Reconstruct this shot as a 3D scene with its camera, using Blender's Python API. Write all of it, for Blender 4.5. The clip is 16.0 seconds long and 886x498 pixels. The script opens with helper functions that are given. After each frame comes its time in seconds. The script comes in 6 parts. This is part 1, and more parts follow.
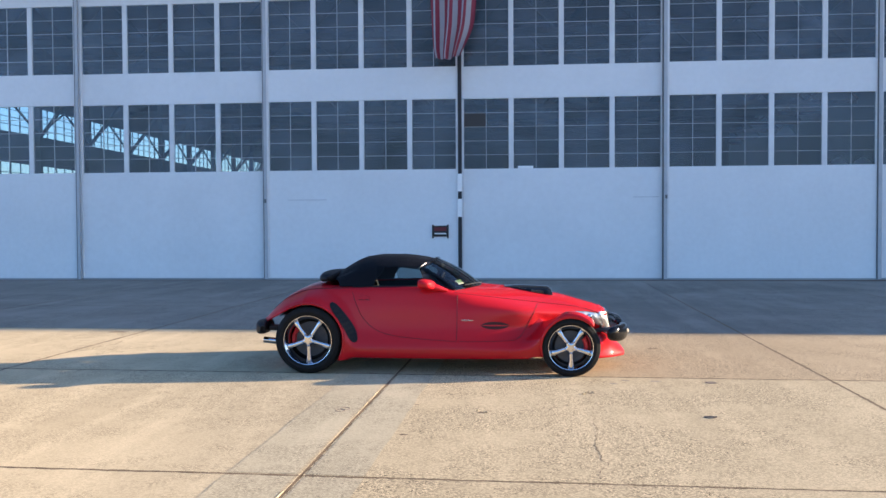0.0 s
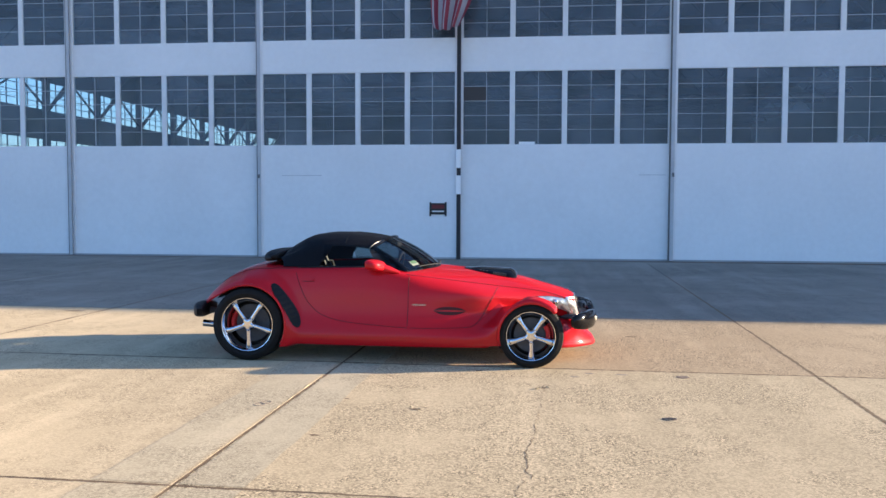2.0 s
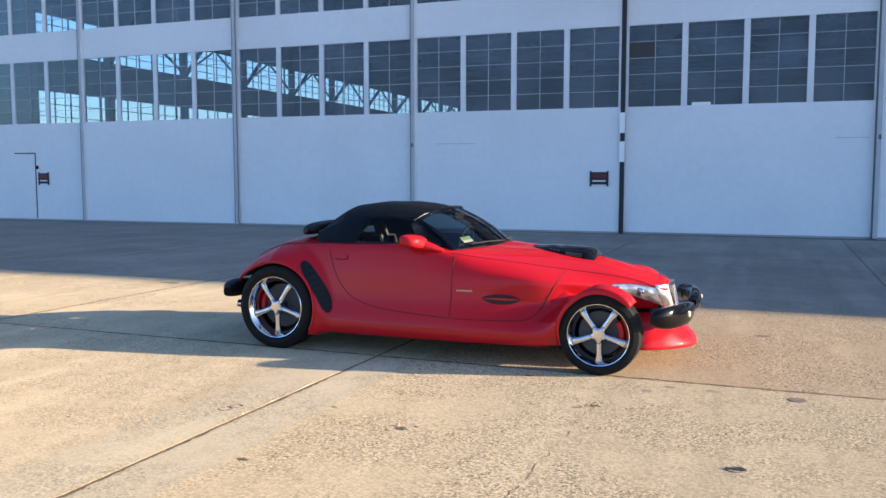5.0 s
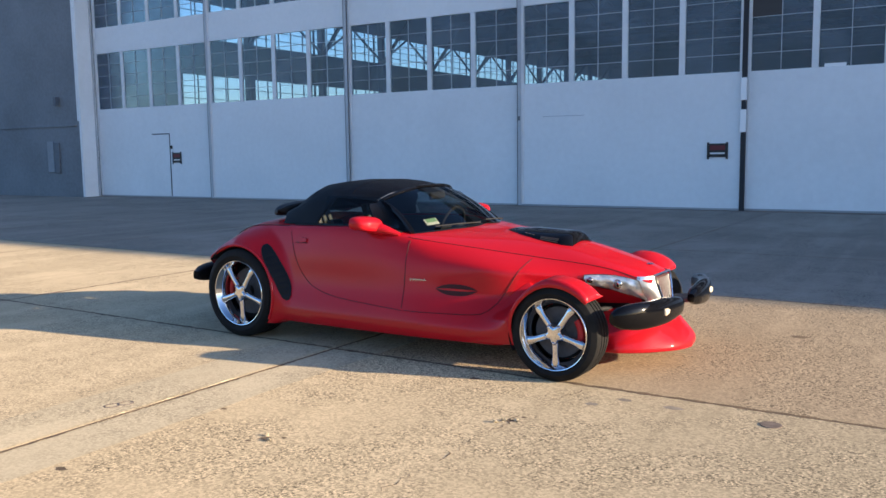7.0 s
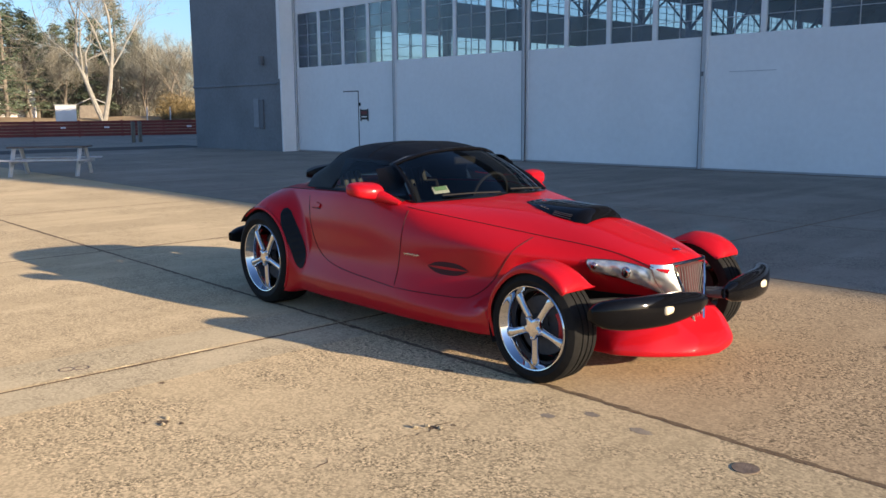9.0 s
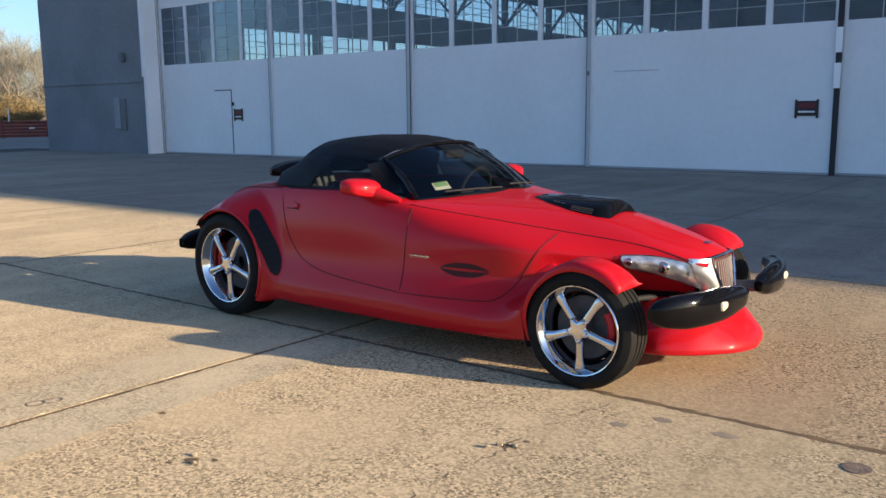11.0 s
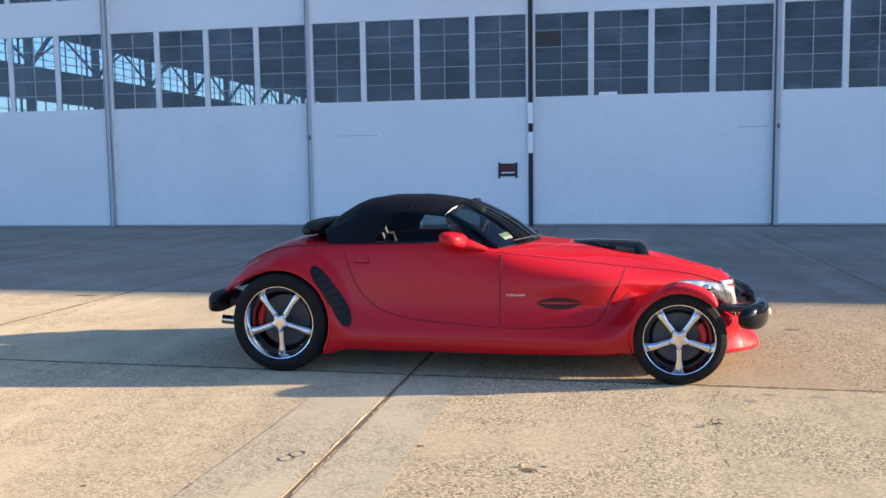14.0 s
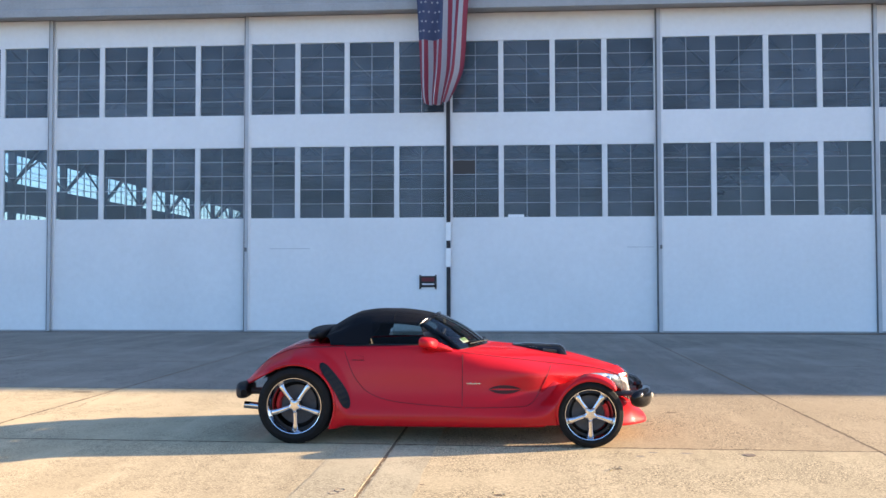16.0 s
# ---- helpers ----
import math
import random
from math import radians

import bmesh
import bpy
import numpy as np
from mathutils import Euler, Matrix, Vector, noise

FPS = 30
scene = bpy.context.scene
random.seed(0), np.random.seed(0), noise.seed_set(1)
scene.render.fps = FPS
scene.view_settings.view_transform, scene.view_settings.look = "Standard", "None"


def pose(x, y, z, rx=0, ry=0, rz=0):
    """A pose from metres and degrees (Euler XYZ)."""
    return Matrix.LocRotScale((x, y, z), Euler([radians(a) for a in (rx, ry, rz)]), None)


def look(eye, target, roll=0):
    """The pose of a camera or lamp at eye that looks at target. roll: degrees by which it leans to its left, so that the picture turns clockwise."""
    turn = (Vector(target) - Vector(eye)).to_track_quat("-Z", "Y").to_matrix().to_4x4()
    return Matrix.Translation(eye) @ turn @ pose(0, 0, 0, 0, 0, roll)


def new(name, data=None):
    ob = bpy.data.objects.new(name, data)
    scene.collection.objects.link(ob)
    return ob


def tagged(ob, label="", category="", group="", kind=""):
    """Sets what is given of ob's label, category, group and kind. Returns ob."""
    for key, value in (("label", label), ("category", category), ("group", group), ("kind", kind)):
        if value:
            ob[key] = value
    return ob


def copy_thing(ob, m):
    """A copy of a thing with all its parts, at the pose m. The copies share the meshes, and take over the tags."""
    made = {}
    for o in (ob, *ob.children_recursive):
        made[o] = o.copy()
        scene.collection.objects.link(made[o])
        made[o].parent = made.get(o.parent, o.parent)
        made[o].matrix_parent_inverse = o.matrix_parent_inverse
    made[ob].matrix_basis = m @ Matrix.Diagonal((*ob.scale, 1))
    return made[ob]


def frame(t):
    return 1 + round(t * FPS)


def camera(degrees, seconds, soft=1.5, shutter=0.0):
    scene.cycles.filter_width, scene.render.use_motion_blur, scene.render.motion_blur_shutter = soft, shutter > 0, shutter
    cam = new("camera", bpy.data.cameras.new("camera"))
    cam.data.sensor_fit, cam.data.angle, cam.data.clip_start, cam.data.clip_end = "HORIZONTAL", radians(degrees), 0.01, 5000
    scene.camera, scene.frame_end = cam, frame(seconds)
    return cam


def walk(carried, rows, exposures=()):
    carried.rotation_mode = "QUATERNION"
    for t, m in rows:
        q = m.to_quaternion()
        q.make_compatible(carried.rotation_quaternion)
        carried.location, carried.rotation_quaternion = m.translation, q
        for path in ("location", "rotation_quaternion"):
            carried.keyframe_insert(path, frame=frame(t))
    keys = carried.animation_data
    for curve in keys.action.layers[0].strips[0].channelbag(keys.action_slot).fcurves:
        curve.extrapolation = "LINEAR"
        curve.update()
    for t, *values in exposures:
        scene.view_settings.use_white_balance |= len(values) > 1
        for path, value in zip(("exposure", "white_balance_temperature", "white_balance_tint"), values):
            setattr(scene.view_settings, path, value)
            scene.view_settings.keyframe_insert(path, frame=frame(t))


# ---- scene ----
cam = camera(55.3, 16.0)
PATH = [
    (0, (0.281, -0.21, 1.625), (0.11, 1.782, 1.571), -0.3),
    (0.5, (0.503, -0.177, 1.595), (0.325, 1.815, 1.569), -0.2),
    (1, (0.594, 0.048, 1.585), (0.419, 2.039, 1.519), -0.2),
    (1.5, (0.693, 0.355, 1.591), (0.517, 2.345, 1.49), -0.3),
    (2, (0.928, 0.65, 1.599), (0.705, 2.635, 1.494), 0.2),
    (2.5, (1.053, 0.893, 1.582), (0.783, 2.872, 1.486), 0.9),
    (3, (1.17, 1.241, 1.585), (0.83, 3.21, 1.491), 0.3),
    (3.5, (1.413, 1.501, 1.576), (0.959, 3.446, 1.478), 0.2),
    (4, (1.594, 1.733, 1.587), (1.055, 3.654, 1.451), 0.8),
    (4.2, (1.657, 1.884, 1.555), (1.089, 3.796, 1.407), 0.7),
    (6.3, (2.745, 3.320, 1.525), (1.830, 5.087, 1.325), -1.3),
    (6.5, (2.883, 3.449, 1.545), (1.931, 5.196, 1.34), -1.4),
    (7, (3.099, 3.862, 1.518), (2.065, 5.558, 1.291), -0.8),
    (7.5, (3.326, 4.274, 1.512), (2.219, 5.918, 1.24), -1.3),
    (8, (3.577, 4.666, 1.524), (2.335, 6.207, 1.234), -0.9),
    (8.5, (3.7, 5.076, 1.509), (2.37, 6.539, 1.208), -0.0),
    (9, (3.871, 5.358, 1.517), (2.441, 6.719, 1.198), -0.5),
    (9.2, (3.909, 5.488, 1.512), (2.443, 6.810, 1.185), -0.7),
    (11.3, (2.640, 4.795, 1.447), (1.577, 6.463, 1.140), -0.6),
    (11.5, (2.484, 4.623, 1.47), (1.507, 6.343, 1.171), -0.6),
    (12, (1.959, 4.391, 1.436), (1.123, 6.183, 1.133), 0.6),
    (12.5, (1.468, 4.066, 1.445), (0.745, 5.906, 1.141), 0.6),
    (13, (0.985, 3.857, 1.433), (0.419, 5.75, 1.127), -0.8),
    (13.5, (0.552, 3.574, 1.446), (0.101, 5.504, 1.173), -1.7),
    (14, (0.317, 3.044, 1.484), (-0.041, 5.003, 1.299), -0.8),
    (14.5, (0.269, 2.452, 1.531), (-0.009, 4.428, 1.405), -0.9),
    (15, (0.148, 1.873, 1.554), (-0.042, 3.863, 1.478), -1.1),
    (15.5, (0.075, 1.255, 1.602), (-0.076, 3.249, 1.573), -0.6),
    (16, (-0.04, 0.701, 1.648), (-0.162, 2.697, 1.711), -0.1),
]
EXPOSURES = [(t, e, k, 14) for t, e, k in ((0, 1.94, 5700), (3.5, 1.89, 5660), (6.3, 1.76, 5690), (7, 1.60, 5730), (9, 1.22, 5870), (11.5, 1.41, 5890), (12.5, 1.60, 5830), (14, 1.89, 5690), (15, 2.05, 5760), (15.5, 2.01, 5720), (16, 2.24, 6080))]
walk(cam, [(t, look(eye, target, roll)) for t, eye, target, roll in PATH], EXPOSURES)

# ---- light ----
SUN_EL, SUN_AZ = 14.2, 13.5        # degrees: height, and turn from +x towards +y
world = bpy.data.worlds.new("world")
scene.world = world
world.use_nodes = True
wn = world.node_tree
sky = wn.nodes.new("ShaderNodeTexSky")
sky.sky_type = "NISHITA"
sky.sun_disc = False
sky.sun_elevation = radians(SUN_EL)
sky.sun_rotation = radians(90 - SUN_AZ)
sky.dust_density = 1.3
sky.ozone_density = 3.4
bg = wn.nodes["Background"]
bg.inputs["Strength"].default_value = 0.092
wn.links.new(sky.outputs[0], bg.inputs["Color"])
sun_data = bpy.data.lights.new("sun", "SUN")
sun_data.energy = 4.35
sun_data.angle = radians(0.5)
sun_data.color = (1.0, 0.76, 0.46)
sun = new("sun", sun_data)
sd = Vector((math.cos(radians(SUN_EL)) * math.cos(radians(SUN_AZ)), math.cos(radians(SUN_EL)) * math.sin(radians(SUN_AZ)), math.sin(radians(SUN_EL))))
sun.matrix_world = look(sd * 200, (0, 0, 0))


# ---- materials ----
def material(name, color, rough=0.5, metal=0.0, vary=0.0, scale=3.0, bump=0.0, bump_scale=60.0, coat=0.0, spec=0.5, alt=None, per_object=0.0):
    """A principled material, its colour broken up at two scales, with fine relief."""
    m = bpy.data.materials.new(name)
    m.use_nodes = True
    n, l = m.node_tree.nodes, m.node_tree.links
    b = n["Principled BSDF"]
    b.inputs["Base Color"].default_value = (*color, 1)
    b.inputs["Roughness"].default_value = rough
    b.inputs["Metallic"].default_value = metal
    b.inputs["Coat Weight"].default_value = coat
    b.inputs["Coat Roughness"].default_value = 0.04
    b.inputs["Specular IOR Level"].default_value = spec
    geo = n.new("ShaderNodeNewGeometry")
    if vary > 0:
        big, small = n.new("ShaderNodeTexNoise"), n.new("ShaderNodeTexNoise")
        big.inputs["Scale"].default_value, big.inputs["Detail"].default_value = scale, 5
        small.inputs["Scale"].default_value, small.inputs["Detail"].default_value = scale * 14, 4
        for t in (big, small):
            l.new(geo.outputs["Position"], t.inputs["Vector"])
        mix = n.new("ShaderNodeMix")
        mix.data_type = "FLOAT"
        mix.inputs[0].default_value = 0.4
        l.new(big.outputs["Fac"], mix.inputs[2])
        l.new(small.outputs["Fac"], mix.inputs[3])
        ramp = n.new("ShaderNodeValToRGB")
        ramp.color_ramp.elements[0].position, ramp.color_ramp.elements[1].position = 0.33, 0.67
        dark = tuple(c * (1 - vary) for c in color)
        lite = tuple(min(1, c * (1 + vary)) for c in (alt or color))
        ramp.color_ramp.elements[0].color = (*dark, 1)
        ramp.color_ramp.elements[1].color = (*lite, 1)
        l.new(mix.outputs[0], ramp.inputs["Fac"])
        out = ramp.outputs["Color"]
        if per_object > 0:
            info = n.new("ShaderNodeObjectInfo")
            mr = n.new("ShaderNodeMapRange")
            mr.inputs[3].default_value, mr.inputs[4].default_value = 1 - per_object, 1 + per_object
            l.new(info.outputs["Random"], mr.inputs[0])
            hsv = n.new("ShaderNodeHueSaturation")
            l.new(mr.outputs[0], hsv.inputs["Value"])
            l.new(out, hsv.inputs["Color"])
            out = hsv.outputs["Color"]
        l.new(out, b.inputs["Base Color"])
    if bump > 0:
        t = n.new("ShaderNodeTexNoise")
        t.inputs["Scale"].default_value, t.inputs["Detail"].default_value = bump_scale, 4
        l.new(geo.outputs["Position"], t.inputs["Vector"])
        bp = n.new("ShaderNodeBump")
        bp.inputs["Strength"].default_value, bp.inputs["Distance"].default_value = bump, 0.01
        l.new(t.outputs["Fac"], bp.inputs["Height"])
        l.new(bp.outputs["Normal"], b.inputs["Normal"])
    return m


def glass_material(name, tint, see, rough=0.03, sky_film=0.0, ior=1.5):
    """Thin glass: part clear, part gloss, set by its Fresnel reflection."""
    m = bpy.data.materials.new(name)
    m.use_nodes = True
    n, l = m.node_tree.nodes, m.node_tree.links
    n.remove(n["Principled BSDF"])
    clear, gloss, mix, fr = n.new("ShaderNodeBsdfTransparent"), n.new("ShaderNodeBsdfGlossy"), n.new("ShaderNodeMixShader"), n.new("ShaderNodeFresnel")
    clear.inputs["Color"].default_value = (*[c * see for c in tint], 1)
    gloss.inputs["Roughness"].default_value = rough
    fr.inputs["IOR"].default_value = ior
    l.new(fr.outputs[0], mix.inputs[0])
    l.new(clear.outputs[0], mix.inputs[1])
    l.new(gloss.outputs[0], mix.inputs[2])
    last = mix
    if sky_film > 0:                          # bluish diffuse film standing in for reflected sky and haze
        film, over, nz = n.new("ShaderNodeBsdfDiffuse"), n.new("ShaderNodeMixShader"), n.new("ShaderNodeTexNoise")
        geo, mr, info, mul = n.new("ShaderNodeNewGeometry"), n.new("ShaderNodeMapRange"), n.new("ShaderNodeObjectInfo"), n.new("ShaderNodeMath")
        film.inputs["Color"].default_value = (0.5, 0.57, 0.68, 1)
        nz.inputs["Scale"].default_value, nz.inputs["Detail"].default_value = 1.3, 4
        l.new(geo.outputs["Position"], nz.inputs["Vector"])
        mr.inputs[1].default_value, mr.inputs[2].default_value = 0.3, 0.7
        mr.inputs[3].default_value, mr.inputs[4].default_value = sky_film * 0.6, sky_film * 1.3
        l.new(nz.outputs["Fac"], mr.inputs[0])
        mr2 = n.new("ShaderNodeMapRange")
        mr2.inputs[3].default_value, mr2.inputs[4].default_value = 0.8, 1.2
        l.new(info.outputs["Random"], mr2.inputs[0])
        mul.operation = "MULTIPLY"
        l.new(mr.outputs[0], mul.inputs[0])
        l.new(mr2.outputs[0], mul.inputs[1])
        l.new(mul.outputs[0], over.inputs[0])
        l.new(mix.outputs[0], over.inputs[1])
        l.new(film.outputs[0], over.inputs[2])
        last = over
    l.new(last.outputs[0], n["Material Output"].inputs["Surface"])
    return m


def concrete_material(name, dark, lite, speck, grain, per_object=0.06):
    """Old apron concrete: broad stains, worn patches, exposed stones that catch the low sun."""
    m = bpy.data.materials.new(name)
    m.use_nodes = True
    n, l = m.node_tree.nodes, m.node_tree.links
    b = n["Principled BSDF"]
    b.inputs["Roughness"].default_value = 0.92
    b.inputs["Diffuse Roughness"].default_value = 0.25
    b.inputs["Specular IOR Level"].default_value = 0.25
    geo = n.new("ShaderNodeNewGeometry")

    def noise_tex(scale, detail, rough=0.6):
        t = n.new("ShaderNodeTexNoise")
        t.inputs["Scale"].default_value, t.inputs["Detail"].default_value, t.inputs["Roughness"].default_value = scale, detail, rough
        l.new(geo.outputs["Position"], t.inputs["Vector"])
        return t

    def mapped(src, a, c, lo, hi):
        t = n.new("ShaderNodeMapRange")
        t.inputs[1].default_value, t.inputs[2].default_value, t.inputs[3].default_value, t.inputs[4].default_value = a, c, lo, hi
        l.new(src, t.inputs[0])
        return t.outputs[0]

    def mixed(fac, x, y, kind="MIX"):
        t = n.new("ShaderNodeMix")
        t.data_type, t.blend_type = "RGBA", kind
        if isinstance(fac, float):
            t.inputs[0].default_value = fac
        else:
            l.new(fac, t.inputs[0])
        for k, v in ((6, x), (7, y)):
            if isinstance(v, tuple):
                t.inputs[k].default_value = (*v, 1)
            else:
                l.new(v, t.inputs[k])
        return t.outputs[2]
    broad, wear, fine = noise_tex(0.22, 4), noise_tex(0.62, 7, 0.68), noise_tex(44, 4, 0.7)
    col = mixed(mapped(broad.outputs["Fac"], 0.36, 0.64, 0, 1), dark, lite)
    pale = tuple(min(1, x * 1.12) for x in lite)
    stretch = n.new("ShaderNodeVectorMath")
    stretch.operation = "MULTIPLY"
    stretch.inputs[1].default_value = (2.6, 0.22, 1)
    l.new(geo.outputs["Position"], stretch.inputs[0])
    streak = noise_tex(1.0, 3, 0.55)
    l.new(stretch.outputs[0], streak.inputs["Vector"])
    col = mixed(mapped(streak.outputs["Fac"], 0.45, 0.66, 0.0, 0.6), col, pale)
    coarse = mapped(wear.outputs["Fac"], 0.46, 0.56, 1.0, 0.06)
    clump = n.new("ShaderNodeMath")
    clump.operation = "MULTIPLY"
    l.new(coarse, clump.inputs[0])
    l.new(mapped(noise_tex(8, 3, 0.6).outputs["Fac"], 0.4, 0.58, 0.4, 1.0), clump.inputs[1])
    coarse = clump.outputs[0]
    worn = mapped(coarse, 0.0, 1.0, 0.0, 0.42)
    col = mixed(worn, col, tuple(x * 0.66 for x in dark))
    pits = mapped(fine.outputs["Fac"], 0.53, 0.59, 0, speck * 0.9)
    mask = n.new("ShaderNodeMath")
    mask.operation = "MULTIPLY"
    l.new(pits, mask.inputs[0])
    l.new(coarse, mask.inputs[1])
    col = mixed(mask.outputs[0], col, tuple(x * 0.26 for x in dark))
    cell = n.new("ShaderNodeTexVoronoi")
    cell.inputs["Scale"].default_value = 80
    l.new(geo.outputs["Position"], cell.inputs["Vector"])
    split = n.new("ShaderNodeSeparateColor")
    l.new(cell.outputs["Color"], split.inputs[0])
    grit = n.new("ShaderNodeCombineColor")
    for k in range(3):
        l.new(mapped(split.outputs[0], 0.1, 0.9, 1 - 0.5 * speck, 1 + 0.5 * speck), grit.inputs[k])
    stronger = mapped(coarse, 0.0, 1.0, 0.3, 1.0)
    col = mixed(stronger, col, grit.outputs[0], "MULTIPLY")
    pebble = noise_tex(62, 3, 0.65)
    lit = n.new("ShaderNodeMath")
    lit.operation = "MULTIPLY"
    l.new(mapped(pebble.outputs["Fac"], 0.55, 0.59, 0, speck * 0.85), lit.inputs[0])
    l.new(coarse, lit.inputs[1])
    col = mixed(lit.outputs[0], col, tuple(min(1, x * 1.6) for x in lite))
    stain = noise_tex(0.7, 6, 0.7)
    col = mixed(mapped(stain.outputs["Fac"], 0.62, 0.74, 0, 0.3), col, tuple(x * 0.6 for x in dark))
    info = n.new("ShaderNodeObjectInfo")
    hsv = n.new("ShaderNodeHueSaturation")
    l.new(mapped(info.outputs["Random"], 0, 1, 1 - per_object, 1 + per_object), hsv.inputs["Value"])
    l.new(col, hsv.inputs["Color"])
    l.new(hsv.outputs["Color"], b.inputs["Base Color"])
    add = n.new("ShaderNodeMath")
    add.operation = "MULTIPLY"
    l.new(mapped(fine.outputs["Fac"], 0.4, 0.64, 1, 0), add.inputs[0])
    l.new(coarse, add.inputs[1])
    bp = n.new("ShaderNodeBump")
    bp.inputs["Strength"].default_value, bp.inputs["Distance"].default_value = grain, 0.005
    l.new(add.outputs[0], bp.inputs["Height"])
    l.new(bp.outputs["Normal"], b.inputs["Normal"])
    return m


RED = material("red_paint", (0.43, 0.005, 0.011), 0.5, coat=0.5, vary=0.03, scale=2, spec=0.08)
BLACK_GLOSS = material("black_gloss", (0.004, 0.004, 0.005), 0.07, spec=0.22)
CANVAS = material("black_canvas", (0.0045, 0.0045, 0.006), 0.5, spec=0.12, vary=0.25, scale=8, bump=0.25, bump_scale=900)
BLACK_PLASTIC = material("black_plastic", (0.009, 0.009, 0.010), 0.5, spec=0.2, vary=0.2, scale=10, bump=0.1, bump_scale=400)
RUBBER = material("tyre_rubber", (0.010, 0.010, 0.010), 0.75, spec=0.2, vary=0.3, scale=20, bump=0.15, bump_scale=200)
CHROME = material("chrome", (0.62, 0.63, 0.66), 0.04, 1.0)
STEEL = material("brushed_steel", (0.16, 0.155, 0.15), 0.35, 1.0, vary=0.2, scale=30)
SEAM = material("dark_gap", (0.045, 0.005, 0.007), 0.8)
CALIPER = material("red_caliper", (0.5, 0.02, 0.02), 0.4)
LEATHER = material("grey_leather", (0.011, 0.011, 0.012), 0.6, spec=0.15, vary=0.2, scale=12)
LEATHER_LIGHT = material("light_leather", (0.055, 0.058, 0.055), 0.45, spec=0.3, vary=0.1, scale=12)
INTERIOR = material("cabin_black", (0.008, 0.008, 0.009), 0.8, vary=0.2, scale=12)
AMBER = material("fog_lamp_lens", (0.85, 0.72, 0.5), 0.15, coat=1)
LAMP_WHITE = material("reflector", (0.66, 0.69, 0.74), 0.24, 0.65, vary=0.4, scale=26)
SATIN = material("satin_chrome", (0.78, 0.79, 0.82), 0.28, 0.9)
BAR_STEEL = material("grille_steel", (0.09, 0.09, 0.095), 0.3, 0.9)
STICKER = material("green_sticker", (0.3, 0.5, 0.3), 0.5)
STICKER_WHITE = material("white_sticker", (0.8, 0.82, 0.78), 0.5)
CAR_GLASS = glass_material("car_glass", (0.86, 0.95, 0.92), 0.36)
SIDE_GLASS = glass_material("tinted_side_glass", (0.8, 0.9, 0.9), 0.6, ior=1.3)
LAMP_GLASS = glass_material("lamp_glass", (1, 1, 1), 0.96)
PANE_GLASS = glass_material("window_pane_glass", (0.84, 0.93, 0.97), 0.97, 0.05, 0.105, 1.28)



def milky_material(name, tint, share_clear):
    """Glazing, mostly clear, with a milky share that puts pale sky glare into it."""
    m = bpy.data.materials.new(name)
    m.use_nodes = True
    n, l = m.node_tree.nodes, m.node_tree.links
    n.remove(n["Principled BSDF"])
    clear, milky, mix = n.new("ShaderNodeBsdfTransparent"), n.new("ShaderNodeBsdfTranslucent"), n.new("ShaderNodeMixShader")
    milky.inputs["Color"].default_value = (*tint, 1)
    mix.inputs[0].default_value = 1 - share_clear
    l.new(clear.outputs[0], mix.inputs[1])
    l.new(milky.outputs[0], mix.inputs[2])
    l.new(mix.outputs[0], n["Material Output"].inputs["Surface"])
    return m


PALED_GLASS = milky_material("glare_pale_west_glass", (0.92, 0.94, 0.95), 0.93)
DOOR_PAINT = material("white_door_paint", (0.80, 0.81, 0.82), 0.55, vary=0.05, scale=0.5, bump=0.05, bump_scale=30)
# Window bars greyed in colour to give the low contrast of haze.
BAR_PAINT = material("haze_dulled_bar_paint", (0.50, 0.52, 0.54), 0.6, vary=0.1, scale=3)
TRIM_PAINT = material("white_trim_paint", (0.76, 0.77, 0.78), 0.5, vary=0.08, scale=2)
TOWER_GREY = material("grey_block_paint", (0.19, 0.208, 0.23), 0.8, vary=0.16, scale=0.6, bump=0.3, bump_scale=18)
PANEL_GREY = material("dull_panel_grey", (0.13, 0.145, 0.165), 0.7, vary=0.12, scale=3)
PANEL_PALE = material("pale_panel_grey", (0.25, 0.27, 0.295), 0.7, vary=0.12, scale=3)
HEADER_GREY = material("grey_header_metal", (0.36, 0.37, 0.38), 0.7, vary=0.12, scale=1.2)
JOINT_DARK = material("dark_rubber_seal", (0.03, 0.03, 0.035), 0.8)
SEAL_GREY = material("grey_rubber_seal", (0.13, 0.135, 0.14), 0.8)
COVER_GREY = material("grey_joint_paint", (0.47, 0.49, 0.52), 0.55, vary=0.1, scale=3)
STEEL_DARK = material("dark_truss_steel", (0.07, 0.07, 0.075), 0.7, vary=0.3, scale=2)
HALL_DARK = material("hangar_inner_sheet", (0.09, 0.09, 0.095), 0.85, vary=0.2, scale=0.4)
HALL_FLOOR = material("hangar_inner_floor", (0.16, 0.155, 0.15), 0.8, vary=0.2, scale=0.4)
SIGN_BLACK = material("sign_black", (0.02, 0.018, 0.02), 0.5)
SIGN_RED = material("sign_red", (0.13, 0.012, 0.018), 0.5)
SIGN_WHITE = material("sign_white", (0.75, 0.75, 0.75), 0.5)
CONCRETE = concrete_material("weathered_concrete", (0.405, 0.322, 0.196), (0.505, 0.402, 0.25), 1.0, 0.03, 0.03)
CONCRETE_BROWN = concrete_material("brown_worn_concrete", (0.375, 0.28, 0.168), (0.445, 0.34, 0.21), 1.1, 0.05, 0.03)
# Darker copy for slabs in the hangar's shade; the shade is in the colour.
CONCRETE_SHADED = concrete_material("shade_toned_concrete", (0.19, 0.172, 0.146), (0.265, 0.242, 0.207), 0.6, 0.15)
